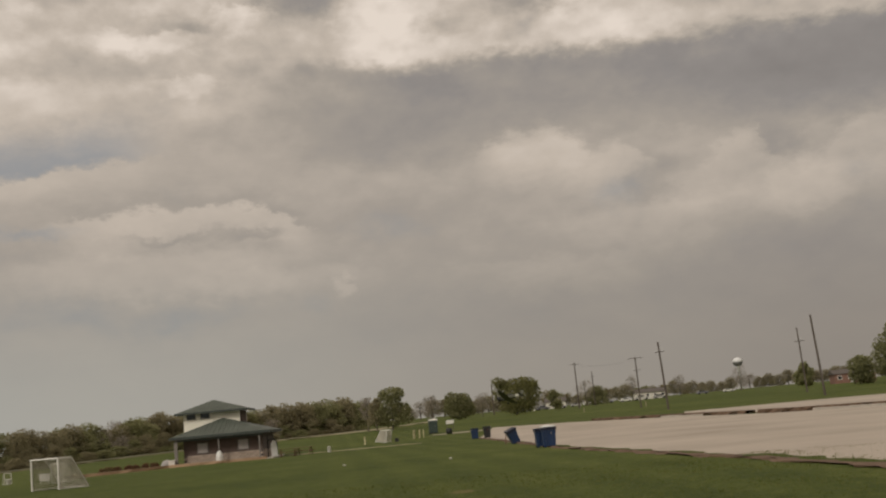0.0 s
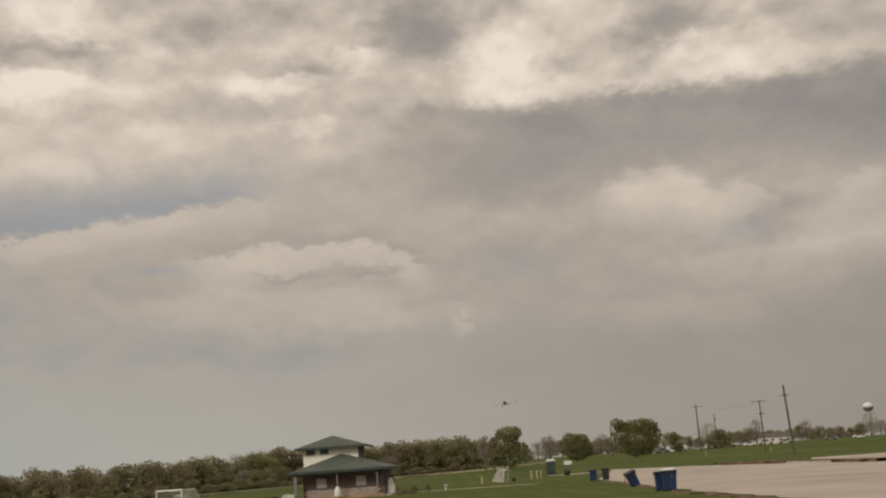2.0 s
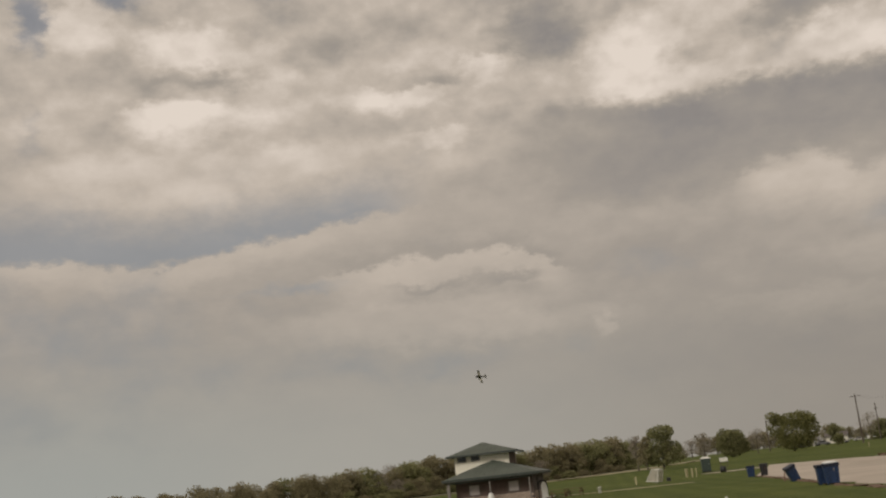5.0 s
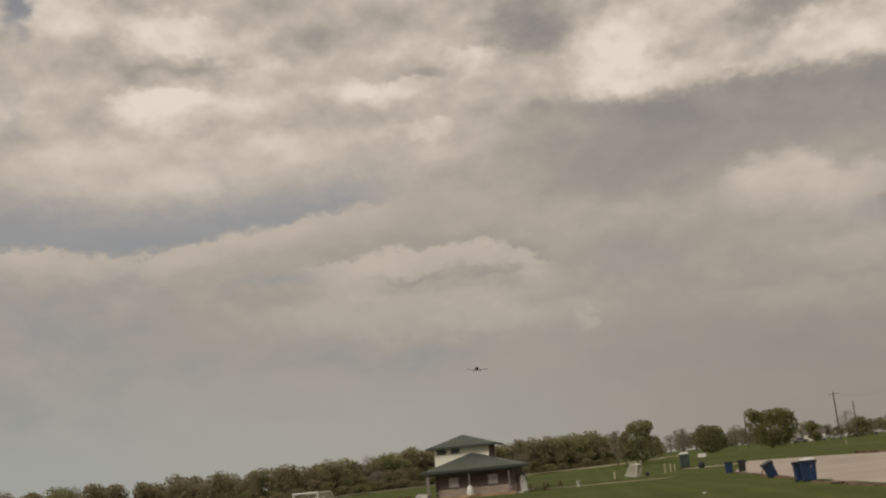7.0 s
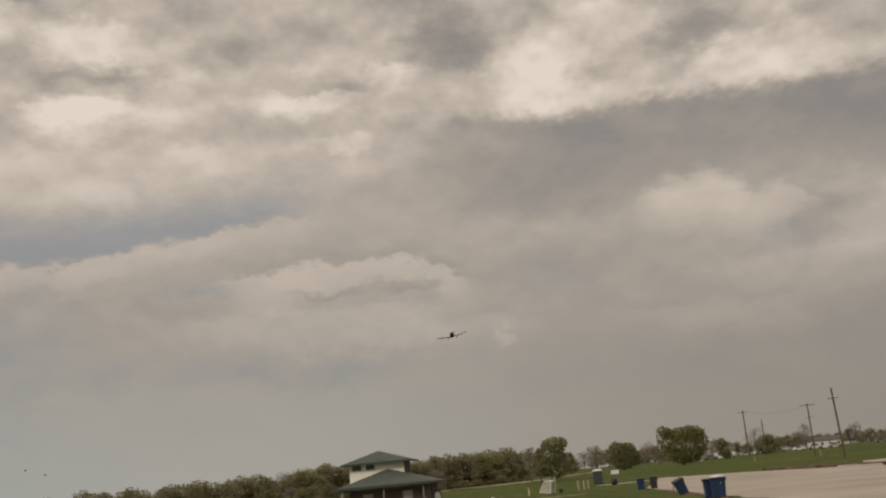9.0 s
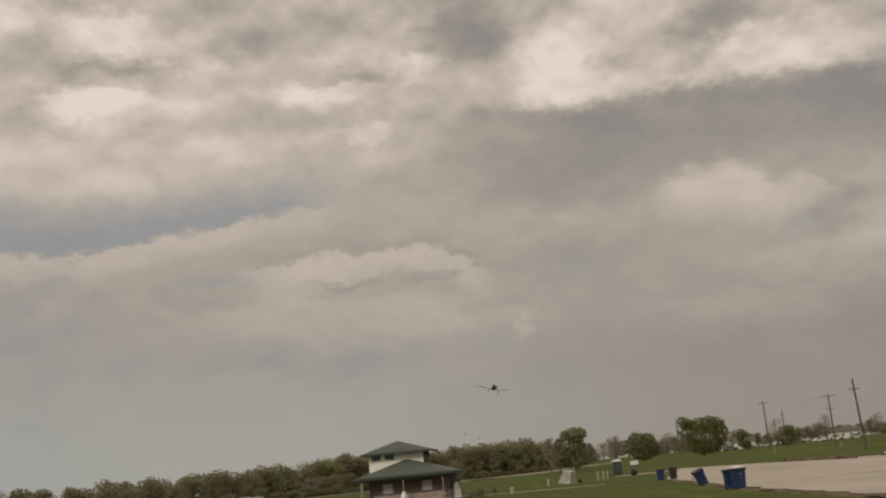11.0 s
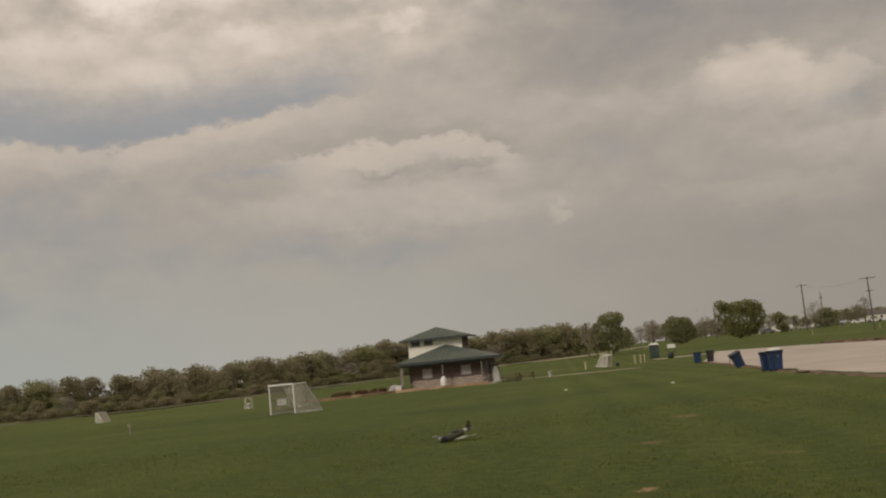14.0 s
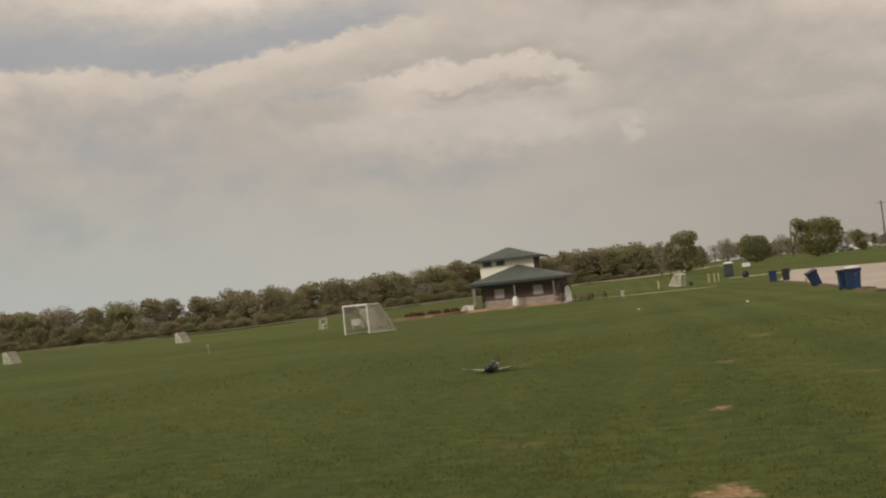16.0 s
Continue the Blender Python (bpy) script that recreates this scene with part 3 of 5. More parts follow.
def make_kerb(line, gap_after):
    """Low concrete kerb blocks with a dark worn face, one by one along the lot's far edge."""
    bm = boxed(-1.46, 1.46, -0.12, 0.12, -0.1, 0.2, 0.025)
    mesh = bpy.data.meshes.new("kerb_stone")
    bm.to_mesh(mesh)
    bm.free()
    mesh.materials.append(CONCRETE)
    row = tagged(new("kerb"), "row of low weathered concrete kerb stones", "kerb", kind="structure")
    for (x0, y0), (x1, y1) in zip(line, line[1:]):
        length = math.hypot(x1 - x0, y1 - y0)
        n = int(length / 3.0)
        for i in range(n):
            f = (i + 0.5) / n
            x, y = x0 + (x1 - x0) * f, y0 + (y1 - y0) * f
            if gap_after[0] < y < gap_after[1]:
                continue
            shared("kerb_stone", mesh, row, pose(x, y, ground_z(x, y) + RND.uniform(-0.02, 0.03), RND.uniform(-1, 1), 0, math.degrees(math.atan2(y1 - y0, x1 - x0)) + RND.uniform(-1.5, 1.5)))


make_kerb([(45.9, 51.6), (39.0, 70.6), (31.8, 92.0), (22.8, 136.6)], (100.0, 125.0))


# ---- the building ----
def hip_roof(bm, x0, x1, y0, y1, z, ridge, thick):
    """Four planes from the eaves up to a ridge (two points), with a soffit."""
    (ax, ay, az), (bx, by, bz) = ridge
    c = [bm.verts.new(p) for p in ((x0, y0, z), (x1, y0, z), (x1, y1, z), (x0, y1, z))]
    low = [bm.verts.new((v.co.x, v.co.y, z - thick)) for v in c]
    p, q = bm.verts.new((ax, ay, az)), bm.verts.new((bx, by, bz))
    for f in ((c[0], c[1], p), (c[1], c[2], q, p), (c[2], c[3], q), (c[3], c[0], p, q), low[::-1]):
        bm.faces.new(f)
    for i in range(4):
        bm.faces.new((c[i], low[i], low[(i + 1) % 4], c[(i + 1) % 4]))
    bmesh.ops.recalc_face_normals(bm, faces=bm.faces)
    return bm


def roof_seams(roof, x0, x1, y0, z, apex, step, lift=0.03):
    """Standing seams up the front plane of a hip roof, one by one."""
    ax, ay, az = apex
    x = x0 + step
    while x < x1 - step / 2:
        f = (x - x0) / (ax - x0) if x < ax else (x1 - x) / (x1 - ax)
        part("seam", tubed((x, y0, z + lift * 0.4), (x, y0 + (ay - y0) * f, z + (az - z) * f + lift * 0.4), 0.025, sides=4), SHINGLE, roof)
        x += step


def make_window(parent, x, y, z, w, h, leaf, name="window"):
    bm = bmesh.new()
    for a, b, c, d in ((-w / 2 - 0.06, w / 2 + 0.06, h, h + 0.07), (-w / 2 - 0.06, w / 2 + 0.06, -0.07, 0), (-w / 2 - 0.06, -w / 2, 0, h), (w / 2, w / 2 + 0.06, 0, h)):
        box(bm, x + a, x + b, y - 0.05, y + 0.03, z + c, z + d)
    win = part(name, bm, POST_PAINT, parent, "painted window frame with a closed leaf")
    part("pane", boxed(x - w / 2, x + w / 2, y - 0.02, y + 0.02, z, z + h), leaf, win)
    if leaf is SHUTTER:
        bm = bmesh.new()
        for i in range(7):
            zz = z + h * (i + 0.5) / 7
            box(bm, x - w / 2 + 0.03, x + w / 2 - 0.03, y - 0.035, y - 0.018, zz - 0.05, zz + 0.035)
        part("slats", bm, SHUTTER, win)
    return win


def make_building():
    b = thing("clubhouse", -23.4, 111.4, 3.2, "two-storey brick clubhouse with cream upper floor and green hip roofs", "building")
    part("floor_slab", boxed(-4.6, 5.0, -1.6, 9.6, -0.3, 0.12), CONCRETE, b)
    # ground floor: four walls with thickness
    bm = bmesh.new()
    box(bm, -3.6, 3.95, 0.0, 0.24, 0.1, 2.7)
    box(bm, -3.6, 3.95, 8.36, 8.6, 0.1, 2.7)
    box(bm, -3.6, -3.36, 0.24, 8.36, 0.1, 2.7)
    box(bm, 3.71, 3.95, 0.24, 8.36, 0.1, 2.7)
    wall = part("wall", bm, MORTAR, b, "mauve-brown brick ground-floor wall")
    part("ceiling_board", boxed(-4.3, 4.5, -1.1, 9.4, 2.47, 2.5), POST_PAINT, b)
    # stone skirting of single blocks
    stone = bpy.data.meshes.new("stone")
    bm = boxed(-0.24, 0.24, -0.05, 0.0, -0.095, 0.095, 0.012)
    bm.to_mesh(stone)
    bm.free()
    stone.materials.append(STONE)
    for row in range(4):
        for i in range(16):
            x = -3.36 + i * 0.5 - (0.25 if row % 2 else 0)
            if -3.6 < x < 3.75:
                shared("stone", stone, wall, pose(x, -0.004 - RND.uniform(0, 0.012), 0.22 + row * 0.2))
        for i in range(17):
            y = 0.2 + i * 0.5 + (0.25 if row % 2 else 0)
            if y < 8.5:
                shared("stone", stone, wall, pose(3.955 + RND.uniform(0, 0.012), y, 0.22 + row * 0.2, 0, 0, 90))
    # brick courses on the front, joined in rows
    bm = bmesh.new()
    for row in range(22):
        z = 0.96 + row * 0.075
        x = -3.58 + (0.11 if row % 2 else 0)
        while x < 3.72:
            blocked = any(x + 0.2 > wx - 0.55 and x < wx + 0.55 and 1.0 < z < 2.1 for wx in (-1.8, 2.05))
            if not blocked:
                box(bm, x, x + 0.205, -0.012 - RND.uniform(0, 0.006), 0.004, z, z + 0.062)
            x += 0.22
    tagged(part("brickwork", bm, BRICK, wall), "mauve-brown bricks in running bond", kind="stuff")
    make_window(b, -1.8, -0.03, 1.12, 0.9, 0.85, SHUTTER)
    make_window(b, 2.05, -0.03, 1.15, 0.9, 0.85, SHUTTER)
    part("side_door", boxed(3.93, 3.99, 3.2, 4.2, 0.12, 2.15, 0.01), DARK, b, "dark side door")
    part("lantern", boxed(3.45, 3.6, -0.16, -0.02, 1.75, 2.05, 0.02), BLACK, b)
    # porch posts
    for x, y in ((-4.12, -0.95), (-0.12, -0.95), (3.72, -0.95), (3.95, 9.0), (-4.12, 9.0)):
        r = 0.11 if x < -4 else 0.06
        bm = boxed(x - r, x + r, y - r, y + r, 0.1, 2.5, 0.01)
        box(bm, x - r - 0.03, x + r + 0.03, y - r - 0.03, y + r + 0.03, 0.1, 0.35)
        part("porch_post", bm, POST_PAINT, b)
    part("porch_beam", boxed(-4.3, 4.1, -1.05, -0.85, 2.28, 2.46), FASCIA, b)
    # lower roof
    roof = part("lower_roof", hip_roof(bmesh.new(), -4.65, 4.75, -1.25, 9.8, 2.72, ((-0.35, 4.0, 4.3), (-0.1, 5.0, 4.3)), 0.05), SHINGLE, b, "low green-grey hip roof")
    roof_seams(roof, -4.65, 4.75, -1.25, 2.72, (-0.35, 4.0, 4.3), 0.45)
    bm = bmesh.new()
    box(bm, -4.7, 4.8, -1.3, -1.2, 2.5, 2.735)
    box(bm, 4.72, 4.8, -1.2, 9.8, 2.5, 2.735)
    box(bm, -4.7, -4.62, -1.2, 9.8, 2.5, 2.735)
    part("fascia", bm, FASCIA, roof)
    # upper floor
    bm = bmesh.new()
    box(bm, -4.2, 1.35, 4.0, 4.2, 2.8, 5.1)
    box(bm, -4.2, 1.35, 9.1, 9.3, 2.8, 5.1)
    box(bm, -4.2, -4.0, 4.2, 9.1, 2.8, 5.1)
    part("upper_wall", bm, CREAM, b, "cream rendered upper-floor wall")
    # the cream box's shaded side: brick brown instead of CREAM paints the shade in
    part("side_wall", boxed(1.15, 1.35, 4.2, 9.1, 2.8, 5.1), BRICK, b, "side wall of the upper floor, its shade painted in brown")
    make_window(b, -3.42, 3.97, 4.42, 0.78, 0.42, DARK_GLASS, "upper_window")
    make_window(b, -2.05, 3.97, 4.42, 0.78, 0.42, DARK_GLASS, "upper_window")
    up = part("upper_roof", hip_roof(bmesh.new(), -4.9, 2.15, 3.35, 9.9, 5.05, ((-1.6, 6.5, 6.22), (-1.45, 6.7, 6.22)), 0.05), SHINGLE, b, "green-grey pyramid hip roof")
    roof_seams(up, -4.9, 2.15, 3.35, 5.05, (-1.6, 6.5, 6.22), 0.45)
    bm = bmesh.new()
    box(bm, -4.95, 2.2, 3.3, 3.4, 4.88, 5.065)
    box(bm, 2.12, 2.2, 3.4, 9.9, 4.88, 5.065)
    box(bm, -4.95, -4.87, 3.4, 9.9, 4.88, 5.065)
    part("fascia", bm, FASCIA, up)
    part("gutter_pipe", tubed((-4.28, -0.9, 0.1), (-4.28, -0.9, 2.5), 0.05), POST_PAINT, b)
    return b


make_building()


def on_building(u, v):
    """The place of a point given along and behind the clubhouse front."""
    c, s = math.cos(radians(3.2)), math.sin(radians(3.2))
    return -23.4 + u * c - v * s, 111.4 + u * s + v * c


def wrapped_bundle(x, y, w, h, label, name="bagged_bin", category="bin"):
    t = thing(name, x, y, RND.uniform(0, 90), label, category, z=ground_z(x, y) + 0.12)
    rings = []
    for z, r in ((0.0, 0.42), (0.1, 0.5), (0.45, 0.5), (0.7, 0.46), (0.82, 0.34), (0.92, 0.3), (1.0, 0.1)):
        rings.append([(r * w * (1 + 0.12 * noise.noise((3 * math.cos(a), 3 * math.sin(a), z * 4))) * math.cos(a), r * w * (1 + 0.12 * noise.noise((3 * math.cos(a) + 9, 3 * math.sin(a), z * 4))) * math.sin(a), z * h) for a in np.linspace(0, 2 * math.pi, 15)[:-1]])
    part("liner", loft(bmesh.new(), rings), BAG, t, smooth=True)
    part("tie", tubed((0, 0, 0.83 * h), (0, 0, 0.87 * h), 0.33 * w, sides=12), WHITE, t)
    return t


wrapped_bundle(*on_building(-0.05, -1.35), 0.66, 1.05, "white bagged bin beside the middle porch post")
x, y = on_building(4.75, 0.6)
t = thing("garden_arch", x, y, 10.0, "dark arched frame with a white sheet hung in it", "arch", z=ground_z(x, y) + 0.12)
bm = bmesh.new()
bend = [(-0.42, 0.0)] + [(0.42 * -math.cos(a), 1.25 + 0.42 * math.sin(a)) for a in np.linspace(0, math.pi, 9)] + [(0.42, 0.0)]
for (u0, v0), (u1, v1) in zip(bend, bend[1:]):
    tube(bm, (u0, 0, v0), (u1, 0, v1), 0.06, sides=8)
part("frame", bm, BLACK, t)
part("sheet", loft(bmesh.new(), [[(u + 0.03 * math.sin(v * 9 + y9), y9 * 0.02 - 0.08 + 0.03 * math.sin(u * 14), v) for u, v in ((-0.16, 0.04), (0.44, 0.02), (0.42, 0.8), (0.30, 1.42), (0.02, 1.55), (-0.14, 1.2))] for y9 in (0, 1)]), BAG, t, "white hanging sheet")
x, y = on_building(-4.55, -1.3)
t = thing("cooler_box", x, y, 8.0, "white cooler box beside the corner post", "cooler")
part("body", boxed(-0.3, 0.3, -0.22, 0.22, 0.0, 0.55, 0.03, 0.92), WHITE, t)
part("lid", boxed(-0.32, 0.32, -0.24, 0.24, 0.555, 0.68, 0.03), WHITE, t)
x, y = on_building(-5.15, -0.4)
t = thing("storage_hump", x, y, 0.0, "rounded pale grey storage cover beside the clubhouse", "cover")
part("cover", loft(bmesh.new(), [[(0.5 * s * math.cos(a), k2, 0.75 * s * math.sin(a)) for a in np.linspace(0, math.pi, 9)] for k2, s in ((-0.5, 0.9), (-0.45, 1.0), (0.45, 1.0), (0.5, 0.9))]), SHUTTER, t, smooth=True)


def make_picnic_table():
    t = thing("picnic_table", 0, 0, 0, "brown stained timber picnic table on the grass", "picnic table", "picnic tables by the clubhouse", z=0)
    for i in range(5):
        part("top_board", boxed(-0.9, 0.9, -0.36 + i * 0.147, -0.36 + i * 0.147 + 0.135, 0.71, 0.75, 0.006), TABLE_WOOD, t)
    for y in (-0.75, 0.62):
        part("bench_board", boxed(-0.9, 0.9, y, y + 0.14, 0.42, 0.46, 0.006), TABLE_WOOD, t)
    for x in (-0.65, 0.65):
        for s in (-1, 1):
            part("leg", tubed((x, s * 0.62, 0.0), (x, s * 0.2, 0.71), 0.045, sides=4), TABLE_WOOD, t)
        part("crossbar", boxed(x - 0.02, x + 0.02, -0.72, 0.72, 0.34, 0.42), TABLE_WOOD, t)
    return t


table = make_picnic_table()
x, y = on_building(6.2, 0.4)
table.matrix_basis = pose(x, y, ground_z(x, y), 0, 0, 12)
x, y = on_building(7.7, 1.4)
copy_thing(table, pose(x, y, ground_z(x, y), 0, 0, -8))


# ---- plants ----
def leaf_cloud(blobs, count, size, rng, flat=0.55, sliver=1.0):
    """Many small leaf sprays scattered through lumps (centre, radii)."""
    weights = np.array([b[1][0] * b[1][1] * b[1][2] for b in blobs]) ** 0.7
    weights /= weights.sum()
    verts, faces = [], []
    for i in rng.choice(len(blobs), count, p=weights):
        c, r = blobs[i]
        d = rng.normal(size=3)
        d /= np.linalg.norm(d)
        p = np.array(c) + d * np.array(r) * (0.40 + 0.65 * rng.random() ** 0.6)
        u = rng.normal(size=3)
        u /= np.linalg.norm(u)
        v = np.cross(u, rng.normal(size=3))
        v /= np.linalg.norm(v)
        s = size * rng.uniform(0.55, 1.35)
        base = len(verts)
        for a, b in ((-1.0, -0.1), (-0.2, -flat * sliver), (1.0, 0.15), (0.1, flat * sliver)):
            q = p + u * s * a + v * s * b
            verts.append((float(q[0]), float(q[1]), float(max(q[2], 0.02))))
        faces.append((base, base + 1, base + 2, base + 3))
    return verts, faces


def make_tree(label, leaf, seed, height=9.0, wide=3.2, crown_from=0.22, count=1500, size=0.36, lumps=9, name="tree", bare=False, group="", shape=()):
    """A tree of about this height: tapered trunk, limbs, and a ragged crown of leaf sprays in lumps."""
    rng = np.random.default_rng(seed)
    t = tagged(new(name), label, "tree", group)
    t.empty_display_size = 0.5
    blobs = []
    for i in range(lumps):
        f = (i + 0.5) / lumps
        a = i * 2.4 + rng.uniform(-0.5, 0.5)
        z = height * (crown_from + 0.08 + (0.80 - crown_from) * f)
        reach = wide * math.sin(math.pi * min(1, 0.22 + 0.72 * f)) * rng.uniform(0.35, 0.75)
        r = wide * rng.uniform(0.34, 0.56)
        blobs.append(((reach * math.cos(a), reach * math.sin(a), z), (r, r, r * rng.uniform(0.7, 0.95))))
    if shape:
        blobs = [((x, 0.3 * i % 1.3 - 0.6, z), (rx, rx * 0.8, rz)) for i, (x, z, rx, rz) in enumerate(shape)]
    bm = bmesh.new()
    top = (rng.normal(0, 0.2), rng.normal(0, 0.2), height * 0.72)
    foot = 0.022 * height
    bend = (top[0] * 0.3 + rng.normal(0, 0.1), top[1] * 0.3, height * 0.3)
    tube(bm, (0, 0, -0.3), bend, foot, foot * 0.7, 7)
    tube(bm, bend, top, foot * 0.7, foot * 0.2, 7)
    for c, r in blobs:
        f = rng.uniform(0.35, 0.8)
        start = (bend[0] + (top[0] - bend[0]) * f, bend[1] + (top[1] - bend[1]) * f, max(height * crown_from, c[2] * 0.72))
        tube(bm, start, c, foot * 0.32, foot * 0.1, 5)
        for _ in range(4 if bare else 2):
            d = rng.normal(size=3)
            d = d / np.linalg.norm(d) * np.array(r)
            tube(bm, c, (c[0] + d[0], c[1] + d[1], c[2] + abs(d[2])), foot * 0.1, foot * 0.03, 4)
    part("trunk", bm, BARK, t)
    verts, faces = leaf_cloud(blobs, count, size, rng, sliver=0.3 if bare else 1.0)
    mesh = bpy.data.meshes.new("crown")
    mesh.from_pydata(verts, [], faces)
    mesh.materials.append(leaf)
    crown = new("crown", mesh)
    crown.parent = t
    return t


def put(t, x, y, scale=1.0, turn=0.0, wide=1.0):
    return pose(x, y, ground_z(x, y) - 0.05, 0, 0, turn) @ Matrix.Diagonal((scale * wide, scale * wide, scale, 1))


def join_woods(kinds, rest):
    """The uncounted depth of the woods: trunks and crowns of many trees in one mesh."""
    verts, faces, slots, mats = [], [], [], []
    start = 0
    stock = []
    for tree in kinds:
        for ob in tree.children:
            co = np.empty(len(ob.data.vertices) * 3)
            ob.data.vertices.foreach_get("co", co)
            stock.append((tree, co.reshape(-1, 3), [tuple(p.vertices) for p in ob.data.polygons], ob.data.materials[0]))
            if ob.data.materials[0] not in mats:
                mats.append(ob.data.materials[0])
    for i, m in rest:
        a = np.array(m)
        for tree, co, polys, mat in stock:
            if tree is kinds[i]:
                verts.append(co @ a[:3, :3].T + a[:3, 3])
                faces += [tuple(v + start for v in p) for p in polys]
                slots += [mats.index(mat)] * len(polys)
                start += len(co)
    mesh = bpy.data.meshes.new("woods")
    mesh.from_pydata(np.concatenate(verts), [], faces)
    for mat in mats:
        mesh.materials.append(mat)
    mesh.polygons.foreach_set("material_index", slots)
    tagged(new("woods", mesh), "brown and olive early-spring woods behind the field", "woods", kind="stuff")


def make_trees():
    wood = "trees along the edge of the woods"
    kinds = [
        make_tree("brown budding tree at the edge of the woods", BROWN_LEAF, 11, 9.0, 3.4, 0.06, 2500, 0.25, 14, group=wood),
        make_tree("dull green tree at the edge of the woods", GREEN_LEAF, 12, 8.6, 3.3, 0.06, 2500, 0.25, 14, group=wood),
        make_tree("tall brown thin-crowned tree at the edge of the woods", BROWN_LEAF, 13, 9.8, 2.8, 0.12, 2200, 0.24, 15, group=wood),
        make_tree("grey still bare tree at the edge of the woods", GREY_LEAF, 14, 9.2, 3.0, 0.15, 1600, 0.34, 10, bare=True, group=wood),
        make_tree("bushy olive-brown tree at the edge of the woods", BROWN_LEAF, 15, 7.6, 3.6, 0.03, 2500, 0.26, 13, group=wood),
    ]
    used = set()
    rest = []

    def place(i, x, y, s, wide=1.0):
        turn = RND.uniform(0, 360)
        if i in used:
            copy_thing(kinds[i], put(kinds[i], x, y, s, turn, wide))
        else:
            used.add(i)
            kinds[i].matrix_basis = put(kinds[i], x, y, s, turn, wide)

    # the edge of the woods, by bearing and distance
    edge_b = [-75, -50, -38, -34, -30, -26, -22, -16, -12, -8.5, -6.5, -4.6]
    edge_d = [150, 155, 166, 165, 164, 166, 182, 212, 226, 240, 250, 266]
    b = -75.0
    while b < -4.8:
        d = float(np.interp(b, edge_b, edge_d))
        size = float(np.interp(b, [-40, -33, -28, -24, -20, -12, -5], [0.70, 0.64, 0.59, 0.63, 0.65, 0.82, 0.82]))
        for row in range(3):
            r = d + 6 + row * 7 + RND.uniform(-3, 3)
            bb = b + RND.uniform(-0.35, 0.35)
            i = RND.choices(range(5), (3.6, 4.6, 2.6, 1.3, 2.6))[0]
            x, y, z = r * math.sin(radians(bb)), r * math.cos(radians(bb)), size * RND.uniform(0.86, 1.10) * (0.86, 0.98, 1.02)[row]
            if row == 0:
                place(i, x, y, z, 1.25)
            else:
                rest.append((i, put(kinds[i], x, y, z, RND.uniform(0, 360), 1.35)))
        b += math.degrees(2.7 / d)
    # undergrowth in front of it
    b = -75.0
    while b < -5.0:
        d = float(np.interp(b, edge_b, edge_d)) + RND.uniform(-1, 4)
        i = RND.choice((0, 1, 4))
        rest.append((i, put(kinds[i], d * math.sin(radians(b)), d * math.cos(radians(b)), RND.uniform(0.12, 0.24), RND.uniform(0, 360), 2.8)))
        b += math.degrees(2.6 / d)
    # the far low woods on the other side
    b = -4.6
    while b < 55:
        d = float(np.interp(b, [-5, 4, 20, 55], [440, 600, 680, 560])) + RND.uniform(-15, 15)
        i = RND.choices(range(5), (4, 3, 1, 1, 4))[0]
        rest.append((i, put(kinds[i], d * math.sin(radians(b)), d * math.cos(radians(b)), RND.uniform(0.62, 0.95), RND.uniform(0, 360), 1.6)))
        b += math.degrees(5.0 / d)
    join_woods(kinds, rest)
    # single trees that stand out
    singles = [
        ("large broad-crowned green tree standing alone", SPRING_LEAF, 31, 12.6, 282.0, 9.9, 5.2, 0.10, 7500, 0.28, 13),
        ("tall rounded olive-green tree at the end of the woods", GREEN_LEAF, 32, -14.4, 231.0, 8.9, 2.9, 0.16, 4200, 0.24, 11),
        ("round dark-green tree behind the gravel lot", GREEN_LEAF, 33, -1.4, 298.0, 7.4, 4.2, 0.06, 4200, 0.28, 10),
        ("slim olive tree beside the taller one", BROWN_LEAF, 34, -17.6, 233.0, 7.0, 2.2, 0.10, 1100, 0.32, 9),
        ("small round tree in front of the far houses", GREEN_LEAF, 35, 24.8, 318.0, 5.4, 2.2, 0.10, 900, 0.36, 7),
        ("low round dark-green tree by the far road", GREEN_LEAF, 36, 45.5, 400.0, 6.2, 4.6, 0.04, 1500, 0.46, 9),
        ("round dark tree by the far brick building", GREEN_LEAF, 37, 92.5, 316.0, 7.0, 3.0, 0.05, 1500, 0.40, 9),
        ("large dark-green tree at the end of the far row", GREEN_LEAF, 38, 89.0, 260.0, 6.6, 3.4, 0.06, 2400, 0.36, 13),
        ("large dark-green tree behind the road", GREEN_LEAF, 39, 95.0, 252.0, 13.6, 5.8, 0.06, 3600, 0.40, 15),
    ]
